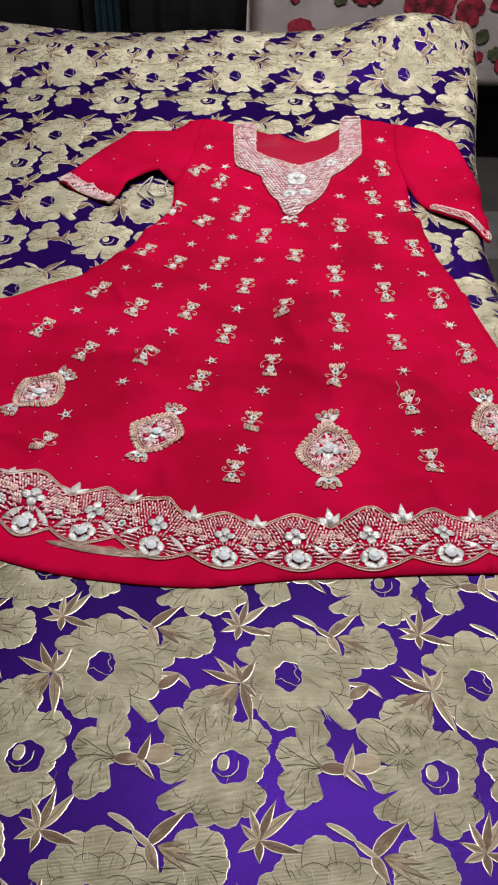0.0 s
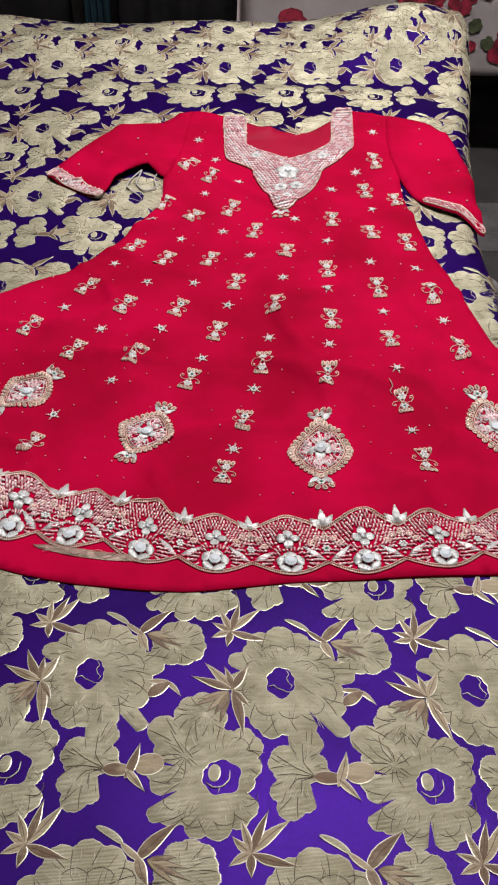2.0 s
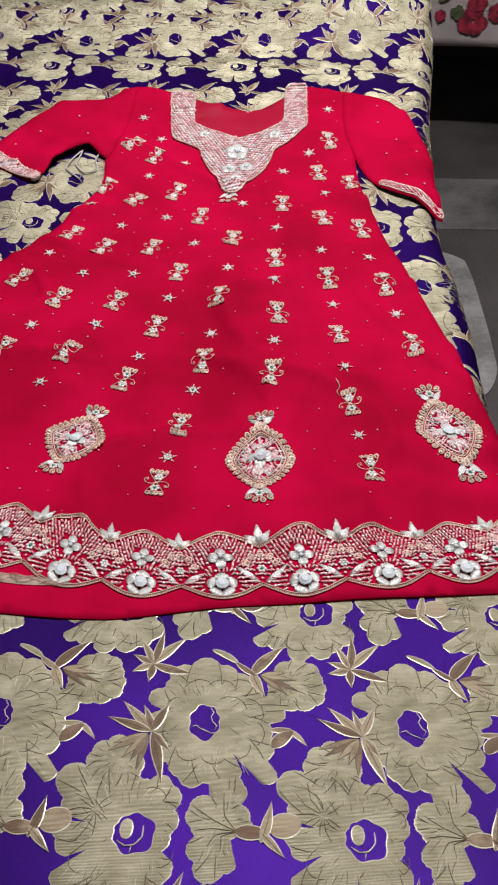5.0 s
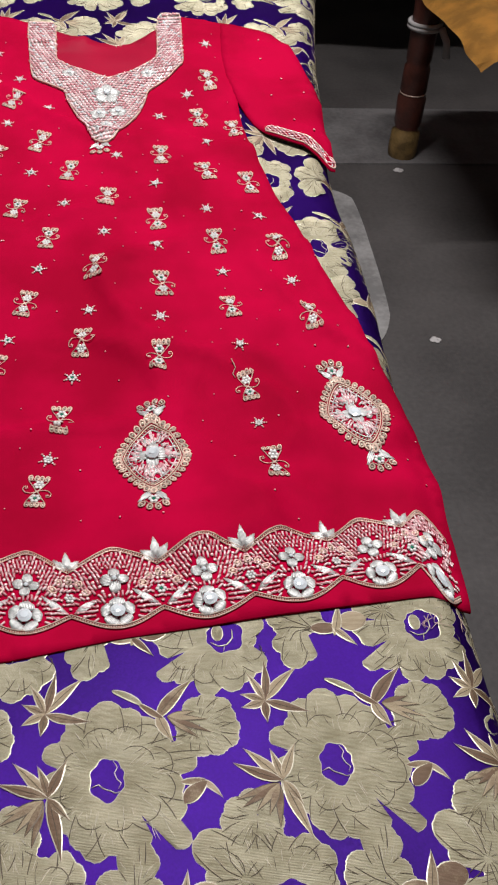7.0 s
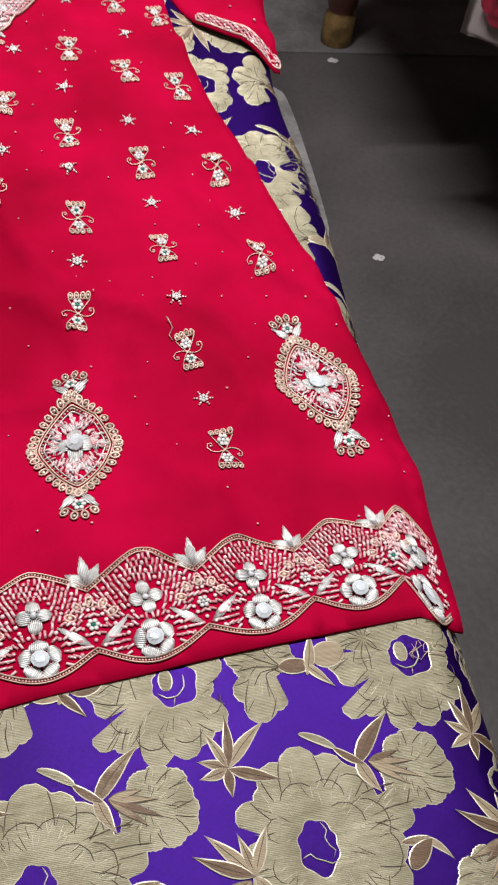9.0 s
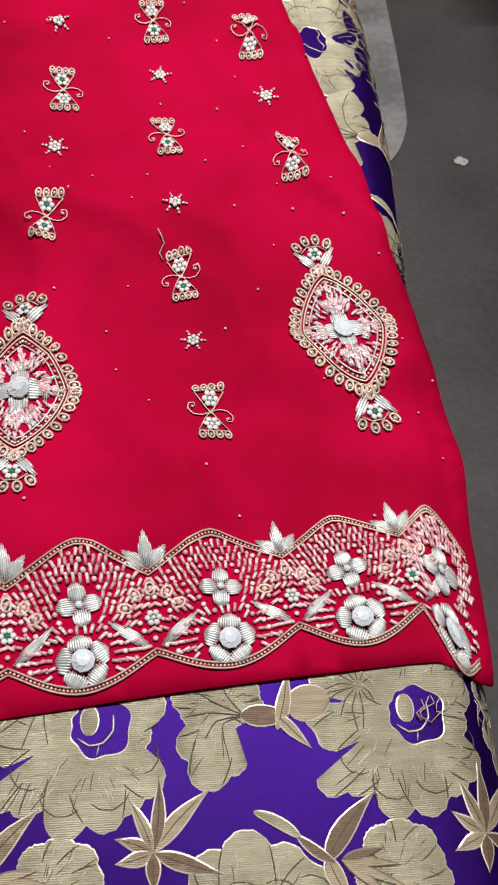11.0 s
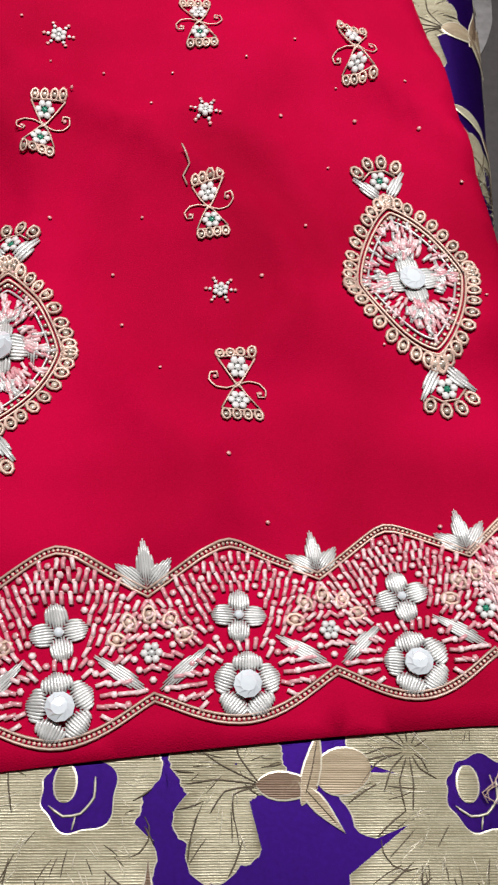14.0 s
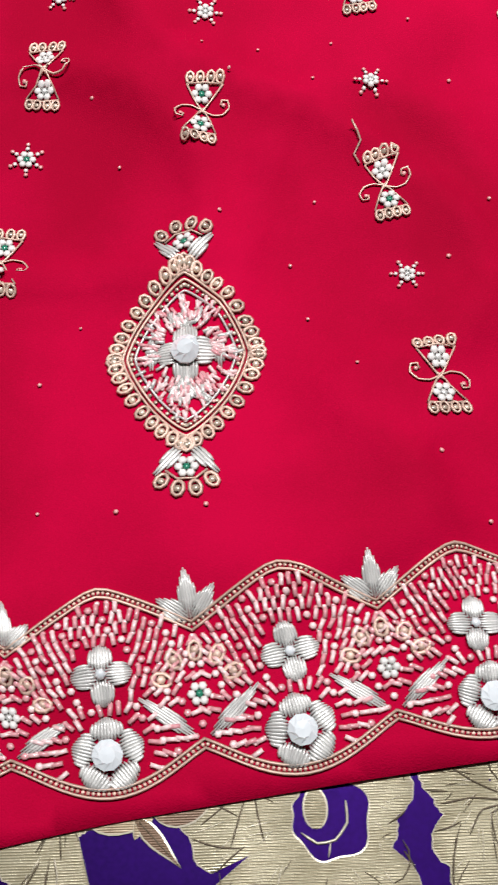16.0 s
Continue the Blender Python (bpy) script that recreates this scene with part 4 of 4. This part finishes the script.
def roses(parent, x0, y0, x1, y1, top, low, count, seed, wave=0.02):
    """Printed roses on the hanging side: patches of crimson petals and olive leaves."""
    q = random.Random(seed)
    d = Vector((x1 - x0, y1 - y0)).normalized()
    for c in range(count):
        t, z, r = q.uniform(0.03, 0.97), q.uniform(low + 0.03, top - 0.02), q.choice((0.018, 0.03, 0.046)) if c % 4 else 0.022
        bm = bmesh.new()
        for k in range(7):
            a = k * 0.9 + q.uniform(-0.3, 0.3)
            cx, cz, s = r * 0.5 * math.cos(a), r * 0.5 * math.sin(a), r * q.uniform(0.35, 0.55)
            ring = []
            for i in range(10):
                du, dz = cx + s * math.cos(i * 0.628), cz + s * math.sin(i * 0.628) * q.uniform(0.8, 1.1)
                tt = t + du / math.hypot(x1 - x0, y1 - y0)
                zz = z + dz
                w = wave * ((top - zz) / (top - low)) * math.sin(tt * 26 + 3 * noise.noise((tt * 4, 1, 2))) + 0.0045 + 0.0006 * k
                ring.append(bm.verts.new((x0 + (x1 - x0) * tt + d[1] * w, y0 + (y1 - y0) * tt - d[0] * w, zz)))
            bm.faces.new(ring)
        part("printed_rose", bm, ROSE if c % 4 else LEAF, parent)


def roses_on_top(parent, x0, y0, x1, y1, z, count, seed):
    q = random.Random(seed)
    for c in range(count):
        x, y, r = q.uniform(x0, x1), q.uniform(y0, y1), q.choice((0.018, 0.03, 0.046))
        bm = bmesh.new()
        for k in range(6):
            a, s = k * 1.05, r * q.uniform(0.4, 0.55)
            bm.faces.new([bm.verts.new((x + r * 0.5 * math.cos(a) + s * math.cos(i * 0.7), y + r * 0.5 * math.sin(a) + s * math.sin(i * 0.7), z + 0.0004 * k)) for i in range(9)])
        part("printed_rose", bm, ROSE if c % 4 else LEAF, parent)


def far_cot():
    top = tagged(new("cot"), "cot covered with a white rose-printed sheet", "cot")
    part("sheet_top", box(bmesh.new(), 0.02, 2.86, 0.58, 1.75, 3.75, 0.62, 0.018), CHINTZ, top)
    for a, n in (((0.02, 2.855, 1.75, 2.855), 90), ((0.015, 3.75, 0.015, 2.855), 20)):
        s = part("sheet_side", hanging(*a, 0.60, 0.30), CHINTZ, top, "white cotton side printed with crimson roses")
        roses(s, *a, 0.60, 0.30, n, n)
    roses_on_top(top, 0.08, 2.92, 1.68, 3.68, 0.6215, 60, 5)
    for x in (0.10, 1.66):
        for y in (2.95, 3.66):
            turned_leg(x, y, 0.56, top)
    part("rail", box(bmesh.new(), 0.06, 2.90, 0.50, 1.70, 2.95, 0.56, 0.006), WOOD, top)
    top.location, top.scale = (-0.003, 0.345, 0.0), (1.127, 1.0, 1.09)


def side_cot():
    top = tagged(new("cot"), "rope cot on turned dark wooden legs under an orange quilt", "cot")
    for x, y in ((0.90, 2.445), (1.75, 2.445), (1.30, 1.62), (1.75, 1.62)):
        turned_leg(x, y, 0.46, top)
    for b in ((0.93, 2.42, 0.37, 1.73, 2.47, 0.42), (1.32, 1.595, 0.37, 1.73, 1.645, 0.42), (1.725, 1.66, 0.37, 1.775, 2.41, 0.42)):
        part("rail", box(bmesh.new(), *b, 0.006), WOOD, top)
    bm = bmesh.new()
    for z in (0.352, 0.362):
        tube(bm, [(0.90 + 0.037 * math.cos(k * math.tau / 14), 2.445 + 0.037 * math.sin(k * math.tau / 14), z) for k in range(15)], 0.006, 5)
    tube(bm, [(0.93, 2.41, 0.36), (0.945, 2.40, 0.33), (0.95, 2.395, 0.29)], 0.009, 5)
    part("strap", bm, STRAP, top, "white cloth strap tied round a leg")
    bm = box(bmesh.new(), 0.92, 1.86, 0.425, 1.80, 2.50, 0.48, 0.02)
    part("mattress", bm, CHINTZ, top)
    quilt = tagged(new("quilt"), "orange ribbed cotton quilt hanging off the cot", "quilt")
    bm = bmesh.new()
    rows = []
    for j in range(31):
        row = []
        for i in range(41):
            u, v = i / 40, j / 30
            x, y = 1.75 - 0.90 * u, 1.98 + 0.48 * v - 0.08 * (1 - v) * u
            drop = max(0.0, u - 0.9) / 0.1
            row.append(bm.verts.new((x + 0.02 * noise.noise((v * 5, u, 3)), y, 0.49 + 0.010 * abs(math.sin(u * 60)) + 0.012 * noise.noise((x * 6, y * 6, 1)) - 0.035 * drop ** 1.5)))
        rows.append(row)
    for a, b in zip(rows, rows[1:]):
        for i in range(40):
            bm.faces.new((a[i], a[i + 1], b[i + 1], b[i])).smooth = True
    bmesh.ops.solidify(bm, geom=bm.faces[:], thickness=0.012)
    part("quilted_cloth", bm, ORANGE, quilt)
    sheet = tagged(new("sheet"), "white sheet printed with crimson roses hanging off the cot", "sheet")
    a = (0.872, 1.765, 1.23, 1.36)
    s = part("sheet_side", hanging(*a, 0.50, 0.385, 0.0), CHINTZ, sheet)
    roses(s, *a, 0.50, 0.385, 20, 3, 0.0)
    roses(s, 0.872, 1.765, 1.00, 1.62, 0.50, 0.385, 14, 9, 0.0)
    bm = bmesh.new()
    ring = [bm.verts.new((x, y, z)) for x, y, z in ((0.873, 1.766, 0.50), (1.224, 1.364, 0.50), (1.76, 1.50, 0.49), (1.70, 1.95, 0.485), (0.90, 1.88, 0.49))]
    bm.faces.new(ring)
    bmesh.ops.solidify(bm, geom=bm.faces[:], thickness=0.004)
    part("sheet_top", bm, CHINTZ, sheet)
    for ob in (top, quilt, sheet):
        ob.location, ob.scale = (-0.0234, -0.024, 0.0), (1.1, 1.073, 1.0)


def clutter():
    s = part("pale_floor_patch", box(bmesh.new(), 0.665, 2.545, 0.0, 2.5, 2.91, 0.004), PALECON)
    tagged(s, "paler smooth cement patch in the floor", "floor", kind="structure")
    bm = bmesh.new()
    ring = spline([(0.30, 1.72, 0), (0.60, 1.70, 0), (0.72, 1.735, 0), (0.762, 1.83, 0), (0.775, 2.05, 0), (0.775, 2.35, 0), (0.66, 2.42, 0), (0.30, 2.42, 0)], True, 0.02)
    low, high = [bm.verts.new((p[0], p[1], 0.0)) for p in ring], [bm.verts.new((p[0], p[1], 0.004)) for p in ring]
    bm.faces.new(high)
    for k in range(len(ring)):
        bm.faces.new((low[k], low[(k + 1) % len(ring)], high[(k + 1) % len(ring)], high[k]))
    tagged(part("worn_floor_strip", bm, WORN), "pale worn cement strip in the floor beside the bed", "floor", kind="structure")
    for x, y, r in ((0.842, 1.742, 0.016), (0.938, 2.51, 0.018)):
        bm = bmesh.new()
        for k in range(4):
            bead(bm, x + r * 0.4 * math.cos(k * 1.7), y + r * 0.3 * math.sin(k * 1.7), 0.0, r * 0.5, 0, 0.3, 7)
        tagged(part("paper_scrap", bm, STRAP), "small crumpled white scrap lying on the floor", "scrap")
    # beside the teal hanging, two dark sheets are added for the black, unlit background
    for x0, x1, m, lab in ((-0.56, -0.46, TEAL, "dark teal cloth hanging in the shade"), (-1.5, -0.6, DARKCLOTH, "added dark cloth that stands for the unlit background"), (-0.44, 0.0, DARKCLOTH, "added dark cloth that stands for the unlit background")):
        tagged(part("hanging_cloth", hanging(x0, 3.5, x1, 3.5, 1.3, 0.0, 0.02), m), lab, "cloth")


def drawstring():
    top = tagged(new("drawstring"), "loose white cotton drawstring lying in loops on the bedspread", "string")
    bm = bmesh.new()
    pts = [(-0.076, 1.555), (-0.058, 1.584), (-0.035, 1.591), (-0.024, 1.567), (-0.033, 1.521), (-0.027, 1.494), (-0.046, 1.486), (-0.061, 1.506), (-0.057, 1.545), (-0.070, 1.521), (-0.075, 1.496), (-0.051, 1.471)]
    tube(bm, [cloth(p[0], p[1], 0.0035) for p in spline([(*p, 0) for p in pts], False, 0.006)], 0.0013, 5)
    part("cord", bm, STRAP, top)


def frayed_threads():
    q = random.Random(8)
    for k in range(7):
        x, y = q.uniform(0.455, 0.488), 0.712 + q.uniform(0, 0.006)
        bm = bmesh.new()
        tube(bm, [cloth(x + q.uniform(-1, 1) * 0.004 * i, y - 0.004 * i, 0.004 - 0.0006 * i) for i in range(4)], 0.0003, 4)
        part("loose_thread", bm, COPPER, DRESS)


def torn_lining():
    """A frayed strip of shiny lining that shows through a rip above the hem."""
    q = random.Random(5)
    line = spline([(-0.059, 0.747, 0), (0.006, 0.736, 0), (0.062, 0.735, 0)], False, 0.004)
    bm = bmesh.new()
    rows = []
    for i, p in enumerate(line):
        w = 0.0055 * math.sin(math.pi * i / (len(line) - 1)) ** 0.6 + 0.0004
        rows.append([bm.verts.new((p[0] + q.uniform(-1, 1) * 0.0012, p[1] + w * k, dress_z(p[0], p[1] + w * k) + 0.0009 + q.uniform(0, 0.0022) * (1 - abs(k)))) for k in (-1, -0.4, 0.3, 1)])
    for a, b in zip(rows, rows[1:]):
        for k in range(3):
            bm.faces.new((a[k], b[k], b[k + 1], a[k + 1]))
    bmesh.ops.solidify(bm, geom=bm.faces[:], thickness=0.0004)
    strip = part("torn_lining", bm, COPPER, DRESS, "frayed shiny lining showing through a rip")
    for k in range(16):
        p = line[q.randrange(2, len(line) - 2)]
        bm = bmesh.new()
        tube(bm, [(p[0] + 0.006 * t * q.uniform(0.5, 2), p[1] + q.uniform(-1, 1) * 0.006, dress_z(p[0], p[1]) + 0.0025) for t in (-1, 0, 1)], 0.0003, 4)
        part("loose_thread", bm, COPPER, strip)


drawstring()
frayed_threads()
torn_lining()
far_cot()
side_cot()
clutter()
